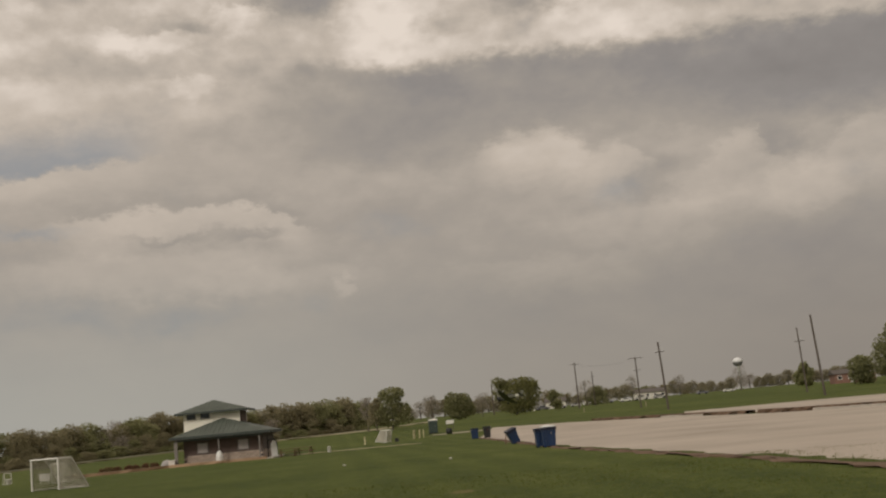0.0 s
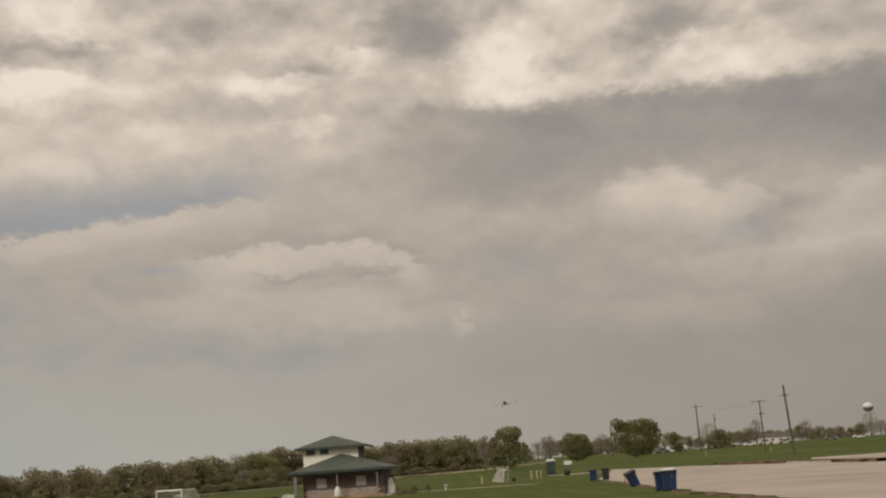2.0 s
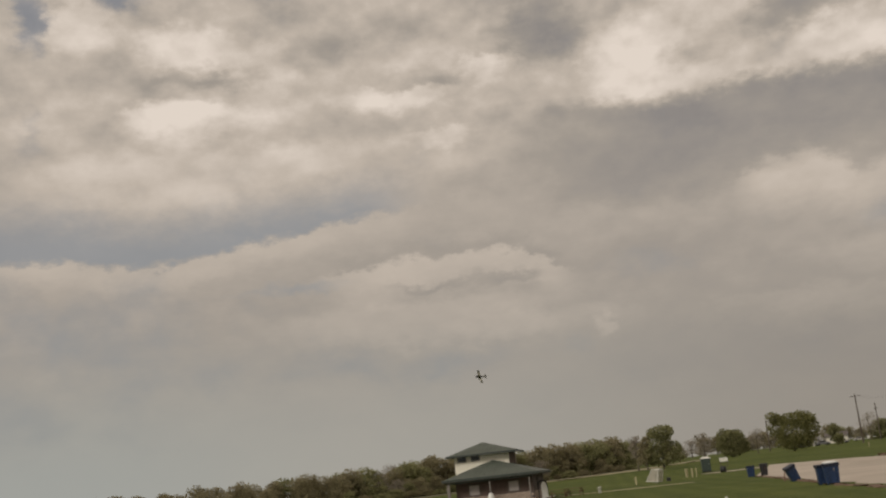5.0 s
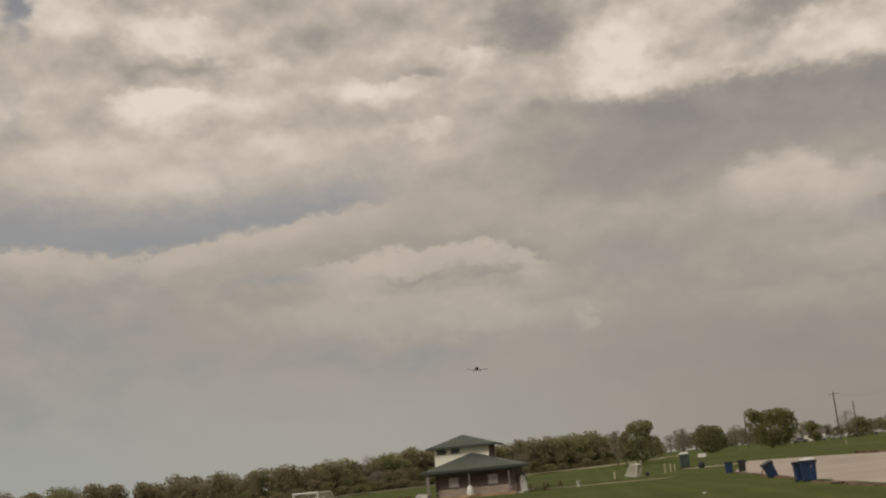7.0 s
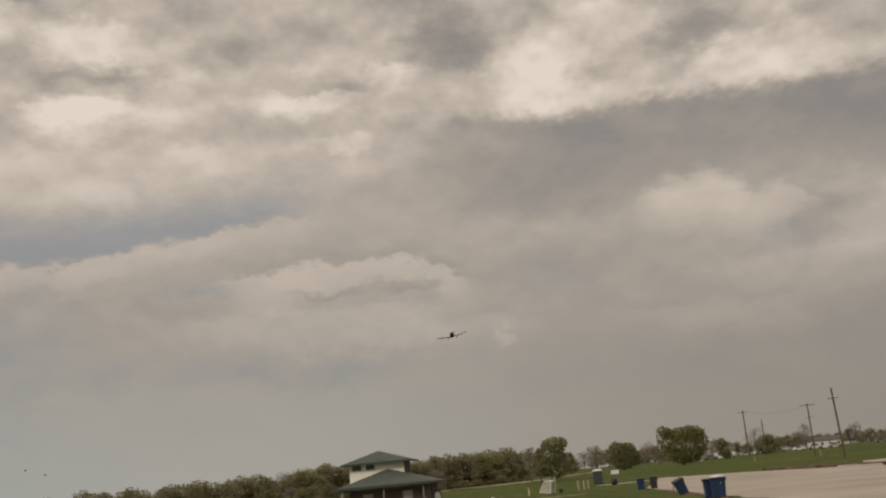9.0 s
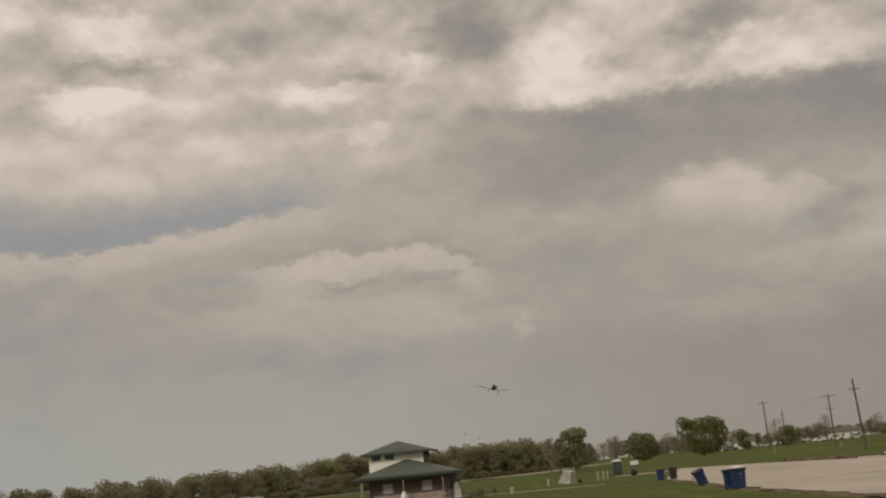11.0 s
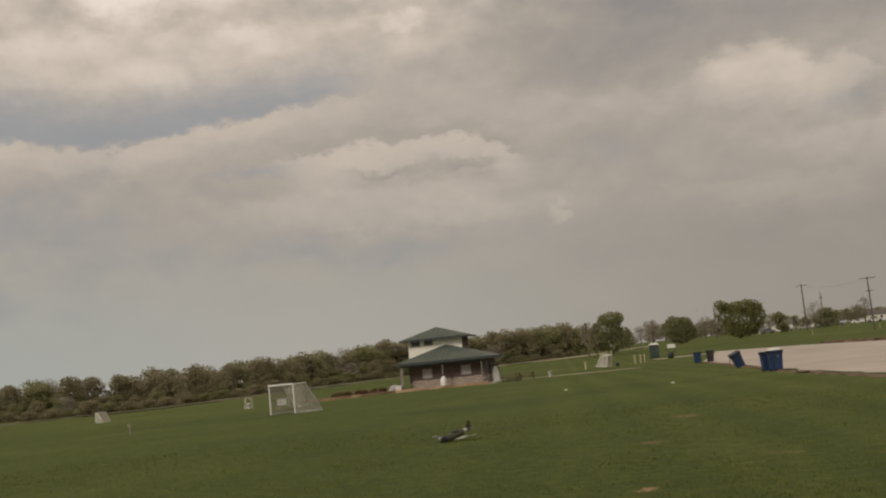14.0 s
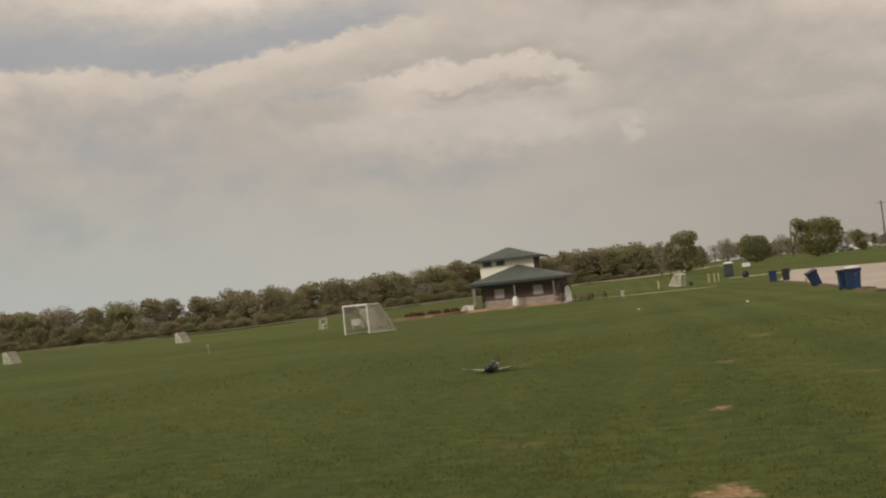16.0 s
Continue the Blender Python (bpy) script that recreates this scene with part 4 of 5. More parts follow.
    shapes = {
        31: ((1.0, 4.4, 4.8, 3.2), (-4.0, 8.1, 1.7, 1.4), (1.6, 7.3, 4.2, 1.8), (-3.2, 5.6, 2.4, 2.4), (4.6, 4.8, 1.9, 2.4), (0.5, 2.2, 4.6, 1.8), (-2.6, 7.4, 1.8, 1.4), (3.4, 6.6, 2.2, 1.8)),
        32: ((0.3, 7.0, 2.5, 1.5), (0.0, 5.2, 2.3, 1.7), (2.7, 4.1, 1.2, 1.2), (-1.9, 3.0, 1.7, 1.8), (0.0, 2.2, 2.6, 1.7), (1.5, 7.3, 1.2, 1.0), (-1.6, 7.0, 1.0, 1.1), (3.2, 2.2, 1.2, 1.2)),
        33: ((0.0, 4.0, 3.6, 2.6), (-1.6, 5.6, 1.8, 1.5), (1.2, 5.2, 2.0, 1.4), (2.6, 2.6, 1.8, 1.9), (-2.6, 2.8, 1.4, 1.7), (0.3, 1.6, 3.4, 1.4)),
    }
    for label, leaf, seed, x, y, h, w, low, count, size, lumps in singles:
        t = make_tree(label, leaf, seed, h, w, low, count, size, lumps, shape=shapes.get(seed, ()))
        t.matrix_basis = put(t, x, y)
    thin = [
        ("grey bare tree with a fine twig crown", 41, -7.6, 270.0, 7.0, 2.4), ("pale bare tree at the end of the woods", 42, -19.6, 236.0, 7.6, 1.9),
        ("thin bare tree near the far poles", 43, 40.0, 380.0, 9.0, 3.2), ("pale bare tree in front of the far woods", 44, 58.0, 400.0, 9.5, 3.6),
        ("sparse bare tree near the water tower", 45, 112.0, 470.0, 10.5, 4.2), ("sparse bare tree by the far road", 46, 78.0, 420.0, 8.0, 3.0),
        ("brownish bare tree behind the lot", 47, 5.0, 320.0, 6.4, 2.6),
    ]
    for label, seed, x, y, h, w in thin:
        t = make_tree(label, GREY_LEAF, seed, h, w, 0.25, 900, 0.34, 9, bare=True)
        t.matrix_basis = put(t, x, y)


make_trees()


def make_shrub():
    rng = np.random.default_rng(5)
    t = tagged(new("shrub"), "rusty brown shrub in the mulch bed", "shrub", "shrubs beside the clubhouse")
    bm = bmesh.new()
    for i in range(6):
        a = i * 1.05
        tube(bm, (0.05 * math.cos(a), 0.05 * math.sin(a), 0), (0.35 * math.cos(a), 0.3 * math.sin(a), rng.uniform(0.4, 0.75)), 0.014, 0.005, 4)
    part("stems", bm, BARK, t)
    verts, faces = leaf_cloud([((0, 0, 0.42), (0.4, 0.38, 0.34)), ((0.25, 0.1, 0.5), (0.24, 0.24, 0.26)), ((-0.25, -0.1, 0.5), (0.25, 0.24, 0.3))], 520, 0.075, rng)
    mesh = bpy.data.meshes.new("foliage")
    mesh.from_pydata(verts, [], faces)
    mesh.materials.append(RUST_LEAF)
    new("foliage", mesh).parent = t
    return t


shrub = make_shrub()
spots = [(-6.2, -1.0), (-6.9, -1.9), (-7.5, -2.7), (-8.2, -3.2), (-8.9, -4.1), (-9.5, -4.9), (-7.9, -2.2), (-10.0, -5.4)]
for i, (u, v) in enumerate(spots):
    x, y = on_building(u, v)
    m = put(shrub, x, y, RND.uniform(0.85, 1.15), RND.uniform(0, 360))
    if i:
        copy_thing(shrub, m)
    else:
        shrub.matrix_basis = m


# ---- goals ----
def net_sheet(bm, a, b, c, d, nu, nv, r=0.006):
    """Cords both ways over the quad a, b, c, d, sagging a little."""
    a, b, c, d = (Vector(p) for p in (a, b, c, d))
    normal = (b - a).cross(d - a).normalized()

    def at(u, v):
        return a * (1 - u) * (1 - v) + b * u * (1 - v) + c * u * v + d * (1 - u) * v - normal * 0.05 * math.sin(math.pi * u) * math.sin(math.pi * v)

    def cord(points):
        for p, q in zip(points, points[1:]):
            along = (q - p).normalized()
            s1 = along.cross(normal).normalized() * r
            s2 = normal * r
            ring0 = [bm.verts.new(p + w) for w in (s1, s2, -s1, -s2)]
            ring1 = [bm.verts.new(q + w) for w in (s1, s2, -s1, -s2)]
            for i in range(4):
                bm.faces.new((ring0[i], ring0[(i + 1) % 4], ring1[(i + 1) % 4], ring1[i]))

    for i in range(nu + 1):
        cord([at(i / nu, j / 4) for j in range(5)])
    for j in range(nv + 1):
        cord([at(i / 4, j / nv) for i in range(5)])
    return bm


def make_goal(name, x, y, rz, width, high, deep, top_deep, r, label, cells=0.11, cord=0.007, group="goals on the field"):
    """A goal whose mouth runs along its x axis and opens towards -y."""
    t = thing(name, x, y, rz, label, "goal", group)
    w, h, d, k = width, high, deep, top_deep
    for px in (0, w):
        part("post", tubed((px, 0, 0), (px, 0, h), r, sides=10), WHITE_METAL, t)
        part("back_stay", tubed((px, k, h), (px, d, r * 0.7), r * 0.7), WHITE_METAL, t)
        part("top_stay", tubed((px, 0, h), (px, k, h), r * 0.7), WHITE_METAL, t)
        part("ground_bar", tubed((px, 0, r * 0.7), (px, d, r * 0.7), r * 0.7), WHITE_METAL, t)
    part("crossbar", tubed((-r, 0, h), (w + r, 0, h), r, sides=10), WHITE_METAL, t)
    part("back_bar", tubed((0, d, r * 0.7), (w, d, r * 0.7), r * 0.7), WHITE_METAL, t)
    bm = bmesh.new()
    net_sheet(bm, (0, k, h), (w, k, h), (w, d, 0.03), (0, d, 0.03), int(w / cells), int(math.hypot(h, d - k) / cells), cord)
    net_sheet(bm, (0, 0, h), (w, 0, h), (w, k, h), (0, k, h), int(w / cells), max(2, int(k / cells)), cord)
    for px in (0, w):
        net_sheet(bm, (px, 0, h), (px, k, h), (px, d, 0.03), (px, 0, 0.03), max(4, int(d / cells)), int(h / cells), cord)
    part("net", bm, NET, t)
    return t


make_goal("football_goal", -23.18, 61.9, -33.0, 2.2, 1.62, 1.9, 0.85, 0.05, "white framed football goal with a pale net", 0.085, 0.0115)
make_goal("football_goal", -29.9, 85.4, 262.0, 1.25, 1.35, 1.0, 0.4, 0.04, "smaller white goal standing behind the larger one", group="")
make_goal("training_goal", -55.9, 103.6, 262.0, 1.25, 0.95, 0.8, 0.3, 0.03, "small white netted training goal far off on the field", 0.05, 0.011, "small training goals")
make_goal("training_goal", -62.0, 85.0, 268.0, 1.25, 0.95, 0.8, 0.3, 0.03, "small white netted training goal far off on the field", 0.05, 0.011, "small training goals")
make_goal("training_goal", -40.0, 100.5, 40.0, 0.6, 0.95, 0.5, 0.2, 0.022, "narrow upright white training frame on the field", 0.2, 0.004, "")
t = thing("white_board", -30.3, 83.4, 18.0, "white board standing before the smaller goal", "board")
part("panel", boxed(-0.36, 0.36, -0.02, 0.02, 0.0, 0.5, 0.01), WHITE, t).matrix_basis = pose(0, 0, 0.22, -12, 0, 0)
part("prop", tubed((-0.25, 0.02, 0.0), (-0.25, 0.0, 0.4), 0.02), WHITE, t)
part("prop", tubed((0.25, 0.02, 0.0), (0.25, 0.0, 0.4), 0.02), WHITE, t)


def make_bucket(x, y, r, h, label, name="bucket", group=""):
    t = thing(name, x, y, RND.uniform(0, 360), label, "bucket", group)
    part("pail", lathe([(r * 0.8, 0), (r * 0.83, 0.02), (r, h * 0.93), (r * 1.06, h * 0.94), (r * 1.06, h), (r * 0.9, h)], 14), WHITE, t, smooth=True)
    part("lid", lathe([(r * 1.1, h + 0.004), (r * 1.1, h + 0.03), (r * 0.6, h + 0.05)], 14), WHITE, t)
    return t


make_bucket(-39.3, 99.6, 0.24, 0.42, "round white lidded bucket on the grass")
make_bucket(-13.6, 115.0, 0.18, 0.52, "white upright bucket beside the footpath")
t = thing("marker_post", -25.7, 50.0, 10.0, "small pale marker stake in the grass", "post")
part("stake", boxed(-0.03, 0.03, -0.02, 0.02, 0.0, 0.5, 0.008), POST_PAINT, t)
part("flag", boxed(-0.09, 0.03, -0.024, -0.021, 0.36, 0.5), STRAW, t)
for x, y in ((-5.84, 55.1), (-0.79, 51.1)):
    t = thing("paper_scrap", x, y, RND.uniform(0, 360), "crumpled white scrap lying on the grass", "litter", "scraps on the grass")
    bm = bmesh.new()
    bmesh.ops.create_icosphere(bm, subdivisions=2, radius=0.075)
    for v in bm.verts:
        v.co = Vector((v.co.x * 1.3, v.co.y, v.co.z * 0.4 + 0.035)) * (1 + 0.35 * noise.noise(v.co * 14))
    part("sheet", bm, WHITE, t)


# ---- bins along the lot ----
def make_bin(x, y, rz, body, label, w=0.56, h=0.98, lean=(0, 0), bag=True, tag=None, lid=False):
    t = thing("wheelie_bin", x, y, rz, label, "bin", "bins along the lot")
    if lean != (0, 0):
        t.matrix_basis = t.matrix_basis @ pose(0, 0, 0.04, lean[0], lean[1], 0)
    d = w * 1.05
    bm = boxed(-w / 2, w / 2, -d / 2, d / 2, 0.06, h, 0.03, 0.84)
    part("tub", bm, body, t)
    bm = boxed(-w / 2 - 0.03, w / 2 + 0.03, -d / 2 - 0.03, d / 2 + 0.03, h - 0.14, h + 0.004, 0.02)
    part("rim", bm, NAVY_RIM if body is BLUE else body, t)
    for i in (-1, 1):
        part("rib", boxed(i * w * 0.22 - 0.02, i * w * 0.22 + 0.02, -d / 2 - 0.012, -d / 2 + 0.05, 0.2, h - 0.12, 0.008), body, t)
        part("wheel", tubed((i * w * 0.36 - 0.03, d * 0.36, 0.09), (i * w * 0.36 + 0.03, d * 0.36, 0.09), 0.09, sides=14), RUBBER, t)
        part("foot", boxed(i * w * 0.3 - 0.05, i * w * 0.3 + 0.05, -d * 0.36, -d * 0.28, 0.0, 0.07), body, t)
    part("handle", tubed((-w * 0.36, d / 2 + 0.07, h - 0.04), (w * 0.36, d / 2 + 0.07, h - 0.04), 0.016), body, t)
    if bag:
        rings = []
        for z, s in ((h - 0.01, 0.52), (h + 0.03, 0.55), (h + 0.07, 0.45), (h + 0.10, 0.2)):
            rings.append([(s * w * math.cos(a) * (1 + 0.1 * noise.noise((a, z * 9, x))), s * d * math.sin(a) * (1 + 0.1 * noise.noise((a, z * 9, y))), z) for a in np.linspace(0, 2 * math.pi, 15)[:-1]])
        part("liner", loft(bmesh.new(), rings), BAG, t, "white bin liner bulging over the rim", smooth=True)
    if lid:
        part("lid", boxed(-w / 2 - 0.03, w / 2 + 0.03, -d / 2 - 0.04, d / 2 + 0.03, h + 0.01, h + 0.07, 0.02), BLACK, t)
    if tag:
        part("sticker", boxed(0.08, 0.15, -d / 2 * 0.97 - 0.012, -d / 2 * 0.97 + 0.002, h * 0.66, h * 0.76), tag, t, "pale sticker")
    return t


make_bin(3.52, 56.3, 6, BLUE, "navy blue plastic bin standing behind the larger one", w=0.52, h=0.90, bag=False)
make_bin(3.86, 55.4, 0, BLUE, "large navy blue plastic bin with a white liner", w=0.68, h=0.94, tag=POST_PAINT)
make_bin(2.95, 70.6, 14, BLUE, "navy blue plastic bin tipped over at a slant", h=0.92, lean=(4, -24), bag=False)
make_bin(0.80, 113.5, 2, BLUE, "navy blue plastic bin far along the lot", w=0.72, h=1.05, bag=False)
make_bin(2.0, 113.0, -4, BLACK, "black plastic bin with a reddish label", w=0.70, h=1.08, bag=False, lid=True, tag=RED)
t = thing("traffic_stake", 2.35, 72.0, 0, "thin pinkish stake beside the tipped bin", "stake")
part("stake", tubed((0, 0, 0), (0.05, 0, 0.55), 0.03), HOUSE_RED, t)
t = thing("barrel", -2.3, 158.0, 0, "black round barrel standing on the grass", "barrel")
part("drum", lathe([(0.30, 0), (0.40, 0.08), (0.43, 0.35), (0.40, 0.66), (0.33, 0.74)], 16), BLACK, t, smooth=True)
part("lid", lathe([(0.35, 0.745), (0.35, 0.78), (0.28, 0.80)], 16), BLACK, t)


def make_toilet(x, y):
    t = thing("portable_toilet", x, y, 6, "dark green portable toilet cabin with a white roof", "portable toilet")
    part("cabin", boxed(-0.62, 0.62, -0.62, 0.62, 0.12, 1.85, 0.03), GREEN_BOX, t)
    part("door", boxed(-0.42, 0.42, -0.66, -0.625, 0.2, 1.78, 0.01), GREEN_BOX, t)
    part("roof", loft(bmesh.new(), [[(sx * w, sy * w, z) for sx, sy in ((-1, -1), (1, -1), (1, 1), (-1, 1))] for w, z in ((0.68, 1.855), (0.68, 1.94), (0.45, 2.08), (0.2, 2.13))]), WHITE, t, "white domed roof")
    part("vent_pipe", tubed((0.4, 0.4, 1.8), (0.4, 0.4, 2.3), 0.05), WHITE, t)
    part("skid", boxed(-0.66, 0.66, -0.66, 0.66, 0.0, 0.11), BLACK, t)
    part("latch", boxed(0.3, 0.36, -0.69, -0.665, 1.0, 1.15), STEEL, t)


make_toilet(-4.75, 170.0)
for i, (x, y, lean) in enumerate(((-6.55, 146.4, 6), (-5.85, 146.0, -3), (-5.35, 145.8, -8))):
    t = thing("barricade_panel", x, y, 75 + i * 8, "pale yellow wooden barricade panel standing upright", "barricade", "barricade panels")
    part("upright", boxed(-0.3, -0.2, -0.04, 0.04, 0.0, 1.05, 0.01), PALE_WOOD, t)
    part("upright", boxed(0.2, 0.3, -0.04, 0.04, 0.0, 1.05, 0.01), PALE_WOOD, t)
    for z in (0.30, 0.56, 0.82):
        part("board", boxed(-0.36, 0.36, -0.065, -0.045, z, z + 0.22, 0.006), PALE_WOOD, t)
t = thing("notice_board", -2.45, 185.0, 3, "blank white notice board on two posts", "sign")
part("panel", boxed(-0.62, 0.62, -0.04, 0.0, 0.95, 1.55, 0.01), WHITE, t)
for px in (-0.5, 0.5):
    part("post", boxed(px - 0.05, px + 0.05, 0.01, 0.1, 0.0, 1.6), TIMBER, t)


small_goal = make_goal("training_goal", -9.45, 136.4, 72.0, 1.5, 1.4, 1.35, 0.75, 0.05, "small white netted goal tipped a little forward", 0.07, 0.014, "")
small_goal.matrix_basis = small_goal.matrix_basis @ pose(0, 0, 0, 9, 0, 0)
t = thing("marker_post", -11.9, 136.5, 0, "pale wooden post beside the small goal", "post")
part("stake", boxed(-0.08, 0.08, -0.05, 0.05, 0.0, 0.8, 0.02), PALE_WOOD, t)
part("cap", boxed(-0.10, 0.10, -0.07, 0.07, 0.804, 0.85, 0.02), PALE_WOOD, t)
t = thing("ground_light", -8.2, 137.0, 0, "small dark box on the grass beside the net", "box")
part("case", boxed(-0.22, 0.22, -0.2, 0.2, 0.0, 0.36, 0.04), BLACK, t)
part("lid", boxed(-0.24, 0.24, -0.22, 0.22, 0.365, 0.42, 0.02), BLACK, t)


# ---- poles, tower, far houses and cars ----
def make_pole(x, y, top, lean, arms, label, r=0.16):
    t = thing("utility_pole", x, y, 0, label, "utility pole", "utility poles")
    h = top - ground_z(x, y)
    t.matrix_basis = t.matrix_basis @ pose(0, 0, 0, 0, lean, 0)
    part("pole", tubed((0, 0, -1.0), (0, 0, h), r, r * 0.68, 10), TIMBER, t)
    for z, w in arms:
        arm = part("crossarm", boxed(-w / 2, w / 2, -r - 0.1, -r + 0.02, h - z - 0.05, h - z + 0.05), TIMBER, t)
        for s in (-0.45, -0.2, 0.2, 0.45):
            part("insulator", lathe([(0.05, h - z + 0.07), (0.07, h - z + 0.16), (0.03, h - z + 0.24)], 8, s * w, -r - 0.04), STEEL, arm)
    return t


make_pole(33.75, 223.5, 10.0, -0.8, [(0.3, 2.8), (2.6, 1.4)], "tall weathered timber utility pole with two crossarms")
make_pole(32.25, 185.3, 10.6, -2.6, [(1.6, 1.5)], "leaning weathered timber utility pole with a short arm", 0.19)
make_pole(29.3, 298.0, 12.7, -0.6, [(0.5, 2.6)], "far timber utility pole with a crossarm", 0.2)
make_pole(36.7, 327.0, 10.9, -0.4, [(1.5, 1.0)], "far thin timber utility pole", 0.17)
make_pole(64.8, 220.7, 12.6, -2.0, [(2.6, 2.0)], "timber utility pole beside the far road", 0.17)
make_pole(56.0, 181.6, 12.5, -3.0, [], "tall bare leaning timber pole", 0.20)
make_pole(8.3, 330.0, 9.6, 0, [], "slim bare pole behind the far trees", 0.2)


def make_wires():
    bm = bmesh.new()
    for a, b in (((29.3, 298.0, 12.2), (33.75, 223.5, 9.7)),):
        for off in (-0.9, 0.9):
            pts = [Vector(a).lerp(Vector(b), i / 8) + Vector((off, 0, -0.9 * 4 * (i / 8) * (1 - i / 8))) for i in range(9)]
            for p, q in zip(pts, pts[1:]):
                tube(bm, p, q, 0.006, sides=4)
    tagged(part("power_line", bm, BLACK), "thin dark power lines strung between the poles", "cable")


make_wires()


def make_tower():
    x, y = 277.5, 1167.5
    t = thing("water_tower", x, y, 0, "white pedestal water tower on the horizon", "water tower")
    g = ground_z(x, y)
    c = 30.5 - g
    top = [(0.02, 4.7)] + [(5.0 * math.cos(p), 4.7 * math.sin(p)) for p in np.linspace(1.45, 0.0, 9)]
    part("tank_top", lathe([(r, c + z) for r, z in top[::-1]], 24), TANK, t, smooth=True)
    # lower half of the tank, with the shade beneath it painted on
    low = [(5.0 * math.cos(p), 4.4 * math.sin(p)) for p in np.linspace(0.0, -1.2, 8)]
    part("tank_bottom", lathe([(r, c + z - 0.02) for r, z in low], 24), TANK_DARK, t, "underside of the tank, its shade painted dark grey", smooth=True)
    part("pedestal", lathe([(3.4, 0), (2.0, 3.0), (1.5, 6.0), (1.5, c - 4.6), (1.9, c - 3.8)], 18), TANK, t, smooth=True)


make_tower()


def make_car():
    t = tagged(new("parked_car"), "parked car far off beside the houses", "car", "parked cars far off")
    outline = [(-2.2, 0.35), (-2.25, 0.8), (-1.9, 0.95), (-1.3, 1.42), (0.5, 1.45), (1.2, 0.98), (2.1, 0.85), (2.25, 0.6), (2.2, 0.35)]
    part("body", loft(bmesh.new(), [[(x, y, z) for x, z in outline] for y in (-0.88, 0.88)]), CAR_PAINT, t)
    part("side_window", boxed(-1.2, 0.55, -0.9, -0.885, 1.0, 1.36), DARK_GLASS, t)
    for x in (-1.4, 1.4):
        for y in (-0.9, 0.72):
            part("wheel", tubed((x, y, 0.33), (x, y + 0.18, 0.33), 0.33, sides=12), RUBBER, t)
    return t


car = make_car()
for i, (x, y, rz, s) in enumerate(((44.0, 410, 5, 1.15), (50.5, 412, 0, 1.2), (57.5, 415, 8, 1.1), (38.5, 402, 0, 1.0), (63.5, 418, 3, 1.5), (70.5, 420, 0, 1.3), (24.0, 360, 20, 1.2), (30.5, 372, 10, 1.1), (90.0, 440, 0, 1.2), (101.0, 445, 0, 1.1), (18.5, 350, 0, 1.1))):
    m = pose(x, y, ground_z(x, y), 0, 0, rz) @ Matrix.Diagonal((0.85 * s, 0.85 * s, 0.85 * s, 1))
    if i:
        copy_thing(car, m)
    else:
        car.matrix_basis = m


def make_house(x, y, rz, w, d, h, rise, wall, label, windows=3):
    t = thing("far_house", x, y, rz, label, "house")
    part("wall", boxed(-w / 2, w / 2, -d / 2, d / 2, -0.2, h), wall, t)
    bm = bmesh.new()
    loft(bm, [[(sx, -d / 2 - 0.4, h), (sx, 0, h + rise), (sx, d / 2 + 0.4, h)] for sx in (-w / 2 - 0.4, w / 2 + 0.4)])
    part("roof", bm, HOUSE_ROOF, t)
    for i in range(windows):
        px = -w / 2 + w * (i + 0.5) / windows
        win = part("window", boxed(px - 0.6, px + 0.6, -d / 2 - 0.06, -d / 2 + 0.02, h * 0.38, h * 0.8), WHITE, t)
        part("pane", boxed(px - 0.48, px + 0.48, -d / 2 - 0.08, -d / 2 - 0.062, h * 0.42, h * 0.76), DARK_GLASS, win)
    part("door", boxed(-w * 0.12, -w * 0.12 + 1.0, -d / 2 - 0.07, -d / 2 + 0.02, 0.0, 2.05), WHITE, t)


make_house(20.0, 380, 8, 5, 5, 2.0, 1.5, HOUSE_PALE, "small pale far house behind the trees", 2)
make_house(33.0, 420, -6, 7, 6, 2.2, 1.6, HOUSE_PALE, "small pale far house beside the road", 2)
make_house(110.0, 330, -8, 11, 9, 2.6, 1.3, HOUSE_RED, "long low red-brick far building", 4)
make_house(75.0, 470, 0, 12, 8, 2.6, 1.6, HOUSE_PALE, "pale far house in front of the woods", 4)
for x, y in ((36.5, 235.0), (71.0, 190.0), (24.0, 235.0)):
    t = thing("marker_post", x, y, 0, "short white marker post in the far grass", "post", "marker posts by the road")
    part("stake", boxed(-0.1, 0.1, -0.08, 0.08, 0.0, 0.8, 0.02), STRAW, t)
    part("cap", boxed(-0.12, 0.12, -0.1, 0.1, 0.804, 0.9, 0.02), STRAW, t)


# ---- the model aeroplane ----
def ellipse(y, rx, rz, cz, sides=16):
    return [(rx * math.cos(2 * math.pi * i / sides), y, cz + rz * math.sin(2 * math.pi * i / sides)) for i in range(sides)]


def wing_section(x, front, back, z, thick, n=7):
    """A closed aerofoil at span x between its leading and trailing edge."""
    up, low = [], []
    for i in range(n + 1):
        f = i / n
        t = thick * (1.9 * math.sqrt(f + 0.004) - 1.9 * f + 0.04) * 0.7
        y = front + (back - front) * f
        up.append((x, y, z + t))
        low.append((x, y, z - t * 0.55))
    return up + low[::-1][1:-1]


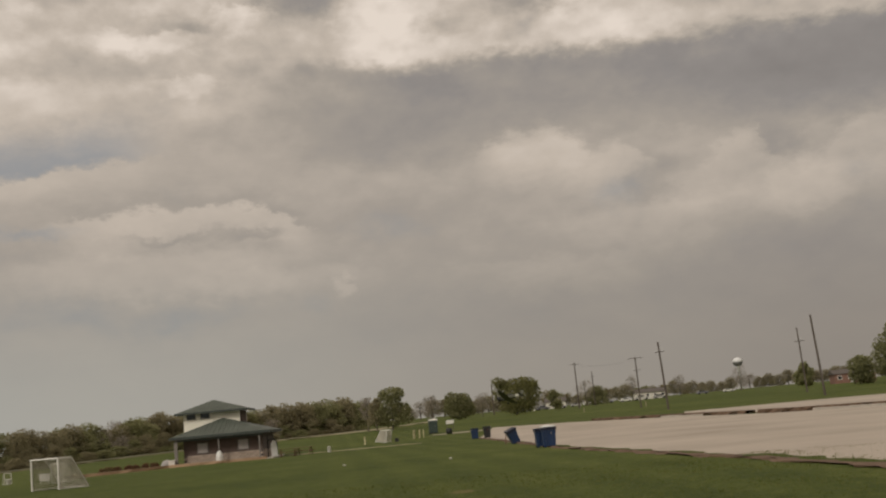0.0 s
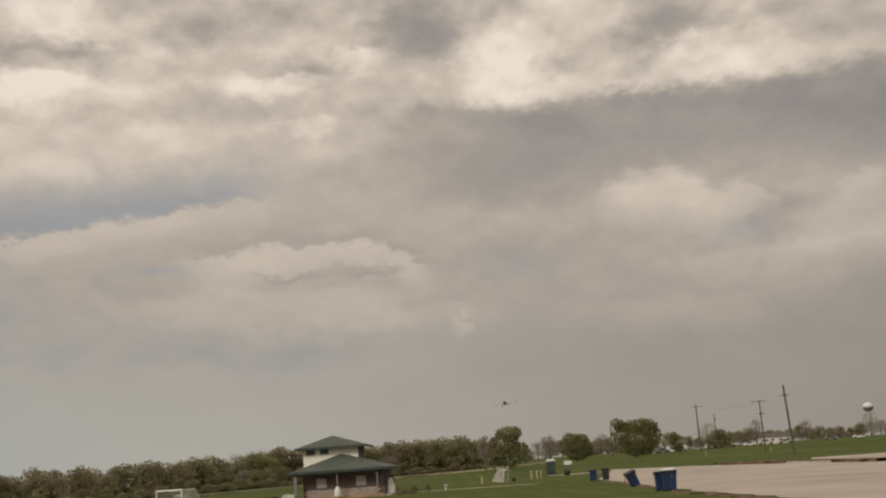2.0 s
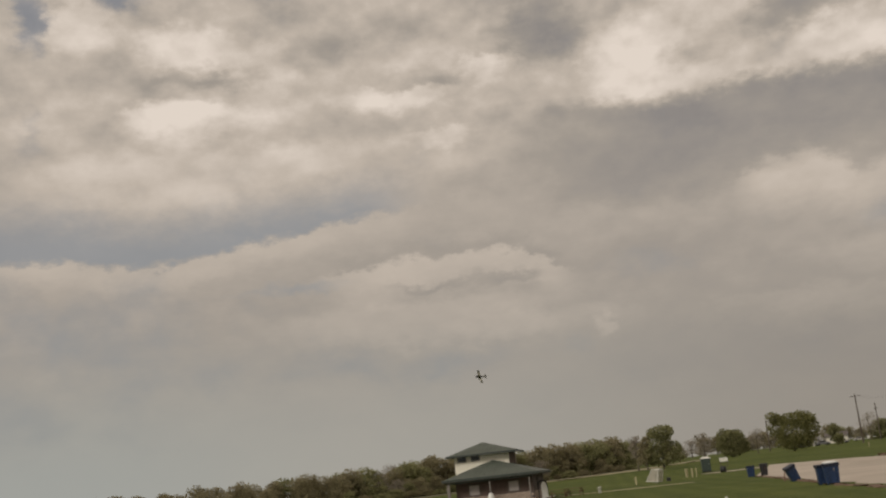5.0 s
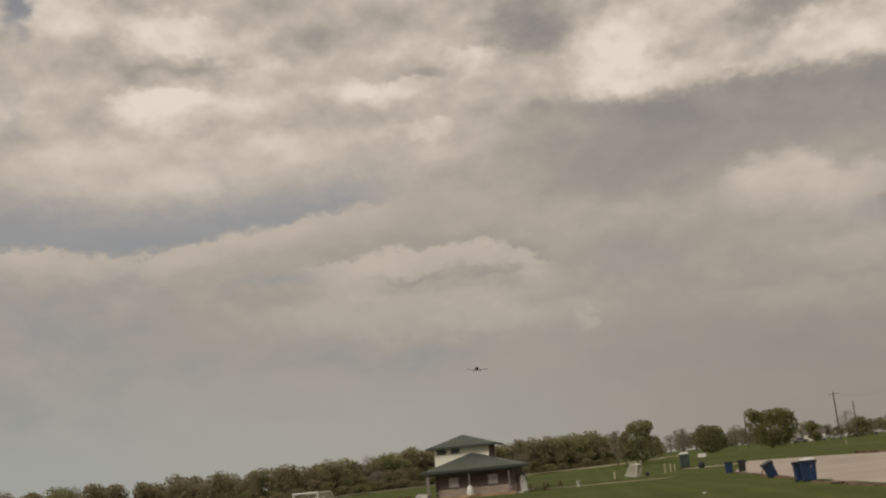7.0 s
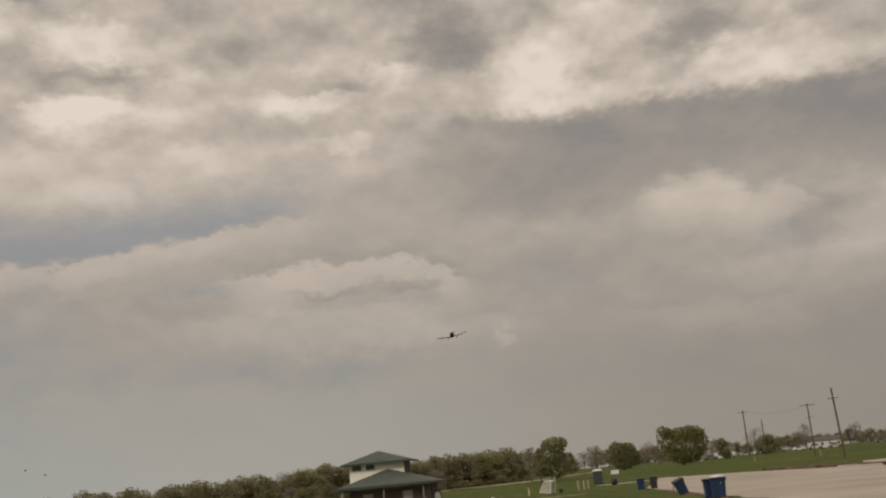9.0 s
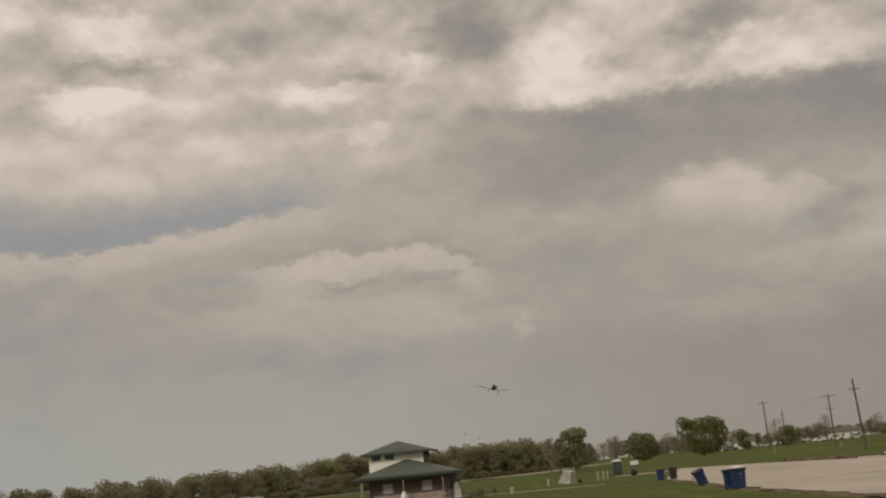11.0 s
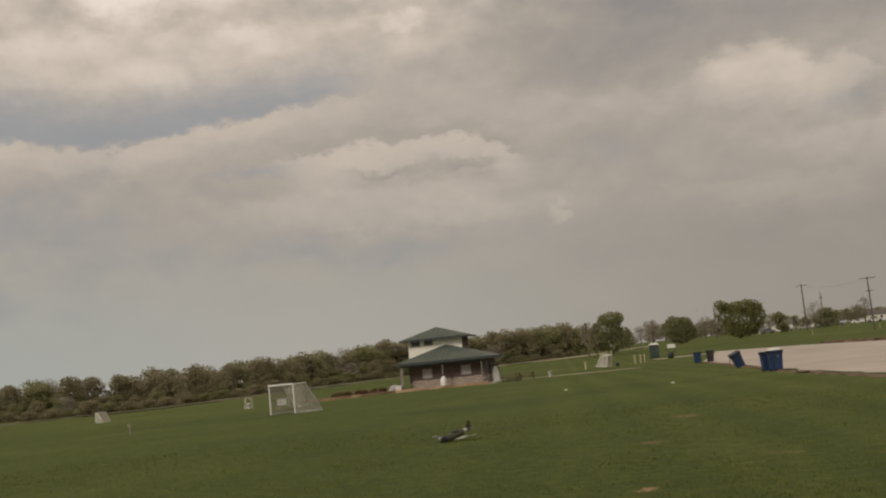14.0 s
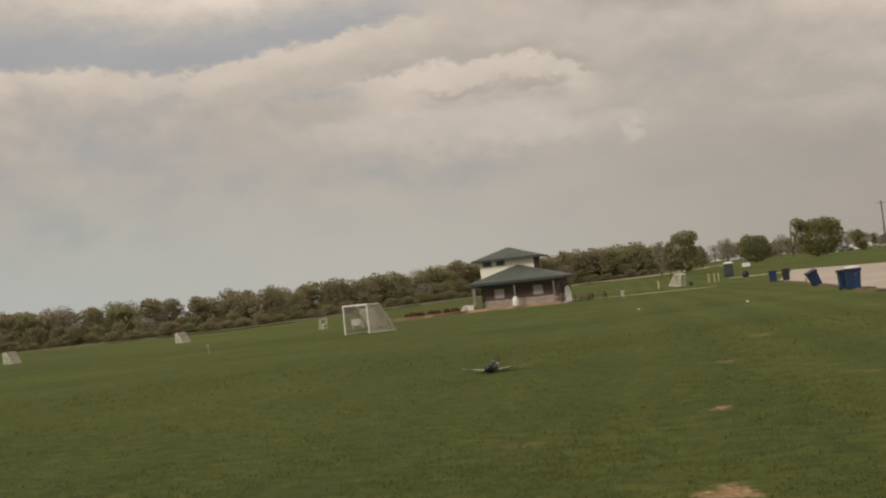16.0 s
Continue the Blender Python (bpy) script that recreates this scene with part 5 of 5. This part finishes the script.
def make_plane():
    """The fighter-style model: nose towards +y, right wing +x, 1.16 m across."""
    t = tagged(new("model_aeroplane"), "olive-drab model fighter aeroplane with white bands", "model aeroplane")
    body = [(0.39, 0.045, 0.05, 0.0), (0.385, 0.068, 0.074, 0.0), (0.30, 0.078, 0.085, 0.0), (0.16, 0.078, 0.092, 0.0), (0.0, 0.070, 0.088, 0.0), (-0.16, 0.055, 0.070, 0.008), (-0.32, 0.036, 0.048, 0.018), (-0.46, 0.018, 0.030, 0.026), (-0.50, 0.006, 0.012, 0.028)]
    part("fuselage", loft(bmesh.new(), [ellipse(y, a * 0.92, b * 0.86, c) for y, a, b, c in body]), OLIVE, t, smooth=True)
    cowl = part("cowling", loft(bmesh.new(), [ellipse(y, a, b, 0.0) for y, a, b in ((0.27, 0.076, 0.078), (0.30, 0.080, 0.081), (0.385, 0.076, 0.077), (0.402, 0.062, 0.063))]), BLACK, t, "blackish round engine cowling", smooth=True)
    part("spinner", loft(bmesh.new(), [ellipse(y, r, r, 0.0, 12) for y, r in ((0.40, 0.034), (0.43, 0.030), (0.455, 0.018), (0.468, 0.004))]), BLACK, cowl, smooth=True)
    bm = bmesh.new()
    for s in (-1, 1):
        loft(bm, [[(s * px, 0.425 + w, c * px * 0.2 + z) for w, z in ((-0.008, -0.012), (0.008, -0.004), (0.008, 0.012), (-0.008, 0.004))] for px, c in ((0.02, 0), (0.08, 0), (0.135, 0))])
    part("propeller", bm, BLACK, t).matrix_basis = pose(0, 0, 0, 0, 35, 0)
    part("canopy", loft(bmesh.new(), [ellipse(y, a, b * 0.9, 0.070, 12) for y, a, b in ((0.11, 0.01, 0.008), (0.07, 0.036, 0.038), (0.0, 0.042, 0.052), (-0.08, 0.036, 0.042), (-0.16, 0.012, 0.014))]), DARK_GLASS, t, "dark glazed canopy", smooth=True)
    for s in (-1, 1):
        spans = [(0.05, 0.19, -0.07, -0.052, 0.032), (0.30, 0.165, -0.06, -0.025, 0.025), (0.50, 0.125, -0.035, 0.0, 0.017), (0.565, 0.09, -0.02, 0.008, 0.010), (0.58, 0.05, 0.0, 0.010, 0.004)]
        wing = part("wing", loft(bmesh.new(), [wing_section(s * x, f, b, z, th) for x, f, b, z, th in spans]), OLIVE, t, smooth=False)
        for inner, outer in ((0.14, 0.195), (0.215, 0.27), (0.29, 0.345), (0.548, 0.564)):
            rings = []
            for x in (inner, outer):
                f, b, z, th = (float(np.interp(x, [p[0] for p in spans], [p[i] for p in spans])) for i in (1, 2, 3, 4))
                up = [(p[0], p[1], p[2] + 0.002) for p in wing_section(s * x, f, b, z, th)[:8]]
                rings.append(up + [(px, py, pz - 0.004) for px, py, pz in up[::-1]])
            part("white_band", loft(bmesh.new(), rings), WHITE_FOAM, wing, "white painted wing stripe")
        tail = [(0.01, -0.36, -0.47, 0.03, 0.012), (0.14, -0.39, -0.47, 0.03, 0.009), (0.19, -0.42, -0.465, 0.03, 0.004)]
        part("tailplane", loft(bmesh.new(), [wing_section(s * x, f, b, z, th) for x, f, b, z, th in tail]), OLIVE, t)
        leg = part("undercarriage_leg", tubed((s * 0.15, 0.11, -0.06), (s * 0.16, 0.13, -0.115), 0.007), STEEL, t)
        part("wheel", tubed((s * 0.16 - 0.012, 0.13, -0.122), (s * 0.16 + 0.012, 0.13, -0.122), 0.030, sides=16), RUBBER, leg)
    fin = [[(p[2], p[1], p[0]) for p in wing_section(z, f, b, 0.0, th)] for z, f, b, th in ((0.03, -0.33, -0.50, 0.012), (0.12, -0.38, -0.51, 0.009), (0.185, -0.43, -0.50, 0.004))]
    part("tail_fin", loft(bmesh.new(), fin), OLIVE, t)
    part("tail_band", loft(bmesh.new(), [ellipse(y, a + 0.004, b + 0.004, c) for y, a, b, c in ((-0.24, 0.043, 0.053, 0.013), (-0.35, 0.031, 0.040, 0.0198))]), WHITE_FOAM, t, "white painted band round the tail", smooth=True)
    return t


plane = make_plane()
plane.scale = (1.1, 1.1, 1.1)


def make_bird(label):
    t = tagged(new("bird"), label, "bird", "birds over the woods")
    part("body", loft(bmesh.new(), [ellipse(y, r, r, z, 8) for y, r, z in ((0.11, 0.008, 0.0), (0.08, 0.022, 0.0), (0.02, 0.034, 0.0), (-0.06, 0.022, 0.004), (-0.13, 0.006, 0.006))]), BARK, t, smooth=True)
    part("tail", slab(bmesh.new(), [(-0.012, -0.11, 0.008), (0.012, -0.11, 0.008), (0.03, -0.19, 0.008), (-0.03, -0.19, 0.008)], 0.006), BARK, t)
    for s in (-1, 1):
        part("wing", loft(bmesh.new(), [wing_section(s * x, f, b, z, 0.008) for x, f, b, z in ((0.02, 0.06, -0.05, 0.01), (0.11, 0.05, -0.04, 0.05), (0.20, 0.0, -0.04, 0.07))]), BARK, t)
    return t


birds = [make_bird("small dark bird flying over the trees"), make_bird("small dark bird flying behind another")]


# ---- what moves ----
def motions():
    """The model comes past, banks away, turns, glides back, touches down, noses over and settles."""
    rows = [  # seconds, place, nose up, right wing down, heading
        (0.0, 1.6, 40.5, 2.2, -4, 22, 58), (0.1, 0.9, 41.0, 2.65, -6, 24, 52), (0.3, 0.34, 42.0, 2.79, 0, 24, 42), (0.6, -1.05, 46.0, 3.32, 4, 16, 22), (0.9, -2.02, 49.0, 3.64, 4, 16, 8), (1.2, -2.38, 50.9, 3.8, 2, 12, 2),
        (1.5, -2.97, 52.9, 3.94, 2, 5, 0), (1.8, -3.3, 55.9, 4.53, 2, -5, 0), (2.1, -3.85, 59.9, 4.7, 2, -9, 2), (2.4, -4.34, 63.8, 5.26, 2, -15, 5), (2.7, -5.18, 67.8, 5.51, 3, -31, 10),
        (3.0, -6.23, 72.7, 6.51, 4, -38, 22), (3.3, -7.74, 77.6, 7.97, 5, -48, 38), (3.6, -10.12, 82.4, 7.16, 5, -64, 58), (3.8, -12.33, 86.1, 7.52, 4, -68, 72), (4.0, -14.15, 89.9, 8.69, 3, -75, 86),
        (4.2, -15.08, 91.8, 9.38, 2, -80, 98), (4.9, -19.3, 94.0, 10.2, 2, -70, 128), (5.6, -20.3, 89.5, 9.5, 0, -40, 165), (6.3, -17.57, 80.1, 8.37, 0, -6, 188), (6.5, -15.3, 72.4, 7.73, 0, -5, 189),
        (6.7, -13.38, 66.7, 7.62, 0, -5, 190), (6.9, -12.36, 62.8, 7.39, 0, -5, 190), (7.1, -11.7, 59.9, 6.98, 0, -4, 190), (7.3, -11.3, 58.9, 7.43, 0, 5, 190), (7.5, -10.37, 57.1, 7.55, 0, 12, 190),
        (7.7, -9.84, 55.6, 7.64, 0, 12, 190), (7.9, -9.12, 54.2, 7.62, 0, 11, 190), (8.1, -8.36, 52.8, 7.69, 0, 11, 190), (8.3, -7.84, 51.4, 7.64, 0, 8, 190), (8.5, -7.53, 49.9, 7.65, 0, 7, 190),
        (8.7, -7.06, 48.5, 7.68, 0, 8, 190), (8.9, -6.71, 47.0, 7.56, 0, 7, 190), (9.1, -6.39, 46.1, 7.61, 0, 11, 190), (9.2, -6.34, 45.6, 7.43, 0, 13, 190), (10.2, -5.7, 43.4, 6.0, -3, 2, 190),
        (11.3, -5.2, 39.2, 3.99, -2, -14, 190), (11.5, -5.34, 36.1, 3.54, -2, -11, 190), (11.7, -5.06, 34.1, 3.15, 2, -11, 190), (11.9, -4.83, 33.2, 2.89, 4, -2, 190), (12.1, -4.78, 32.7, 2.61, 4, 9, 190),
        (12.3, -4.77, 32.6, 2.18, 3, 6, 190), (12.5, -4.49, 32.5, 1.69, 2, 4, 190), (12.7, -4.49, 32.4, 1.16, 2, 4, 190), (12.9, -4.46, 32.3, 1.06, 4, 4, 188), (13.1, -4.57, 32.1, 0.77, 3, 8, 186),
        (13.3, -4.91, 31.8, 0.40, 0, 10, 184), (13.5, -5.12, 31.2, 0.18, -3, 8, 176), (13.7, -5.2, 28.9, 0.15, -5, 5, 164), (13.9, -5.2, 26.3, 0.11, -8, 0, 148), (14.1, -5.35, 24.7, 0.11, -11, 0, 150),
        (14.3, -5.6, 23.7, 0.12, -18, 0, 156), (14.5, -5.74, 22.9, 0.14, -26, 0, 176), (14.7, -5.58, 22.2, 0.18, -36, 0, 178), (14.9, -5.6, 22.3, 0.16, -26, 0, 178), (15.1, -5.62, 22.6, 0.12, -8, 0, 181), (15.3, -5.58, 22.6, 0.11, -4, 0, 183), (15.5, -5.42, 22.6, 0.10, 1, 0, 180), (16.0, -5.40, 22.6, 0.10, 1, 0, 180),
    ]
    walk(plane, [(t, pose(x, y, z, nose, bank, heading)) for t, x, y, z, nose, bank, heading in rows])
    way = [(0.0, -120.0, 40.0, 6.0, -62), (4.5, -80.0, 61.0, 5.6, -62), (8.7, -44.3, 78.3, 4.97, -62), (9.0, -41.8, 79.7, 5.0, -63), (9.2, -40.3, 80.5, 4.8, -64), (10.6, -21.0, 100.0, 4.8, -45), (12.1, -4.4, 125.0, 4.9, -25), (12.5, -2.6, 132.0, 4.95, -15), (14.0, 3.0, 165.0, 5.2, -10), (16.0, 9.0, 210.0, 6.0, -10)]
    for bird, back, up in ((birds[0], 0.0, 0.0), (birds[1], 1.2, 0.42)):
        walk(bird, [(t, pose(x - back, y - 0.5 * back, z + up, 0, 0, heading)) for t, x, y, z, heading in way])


motions()
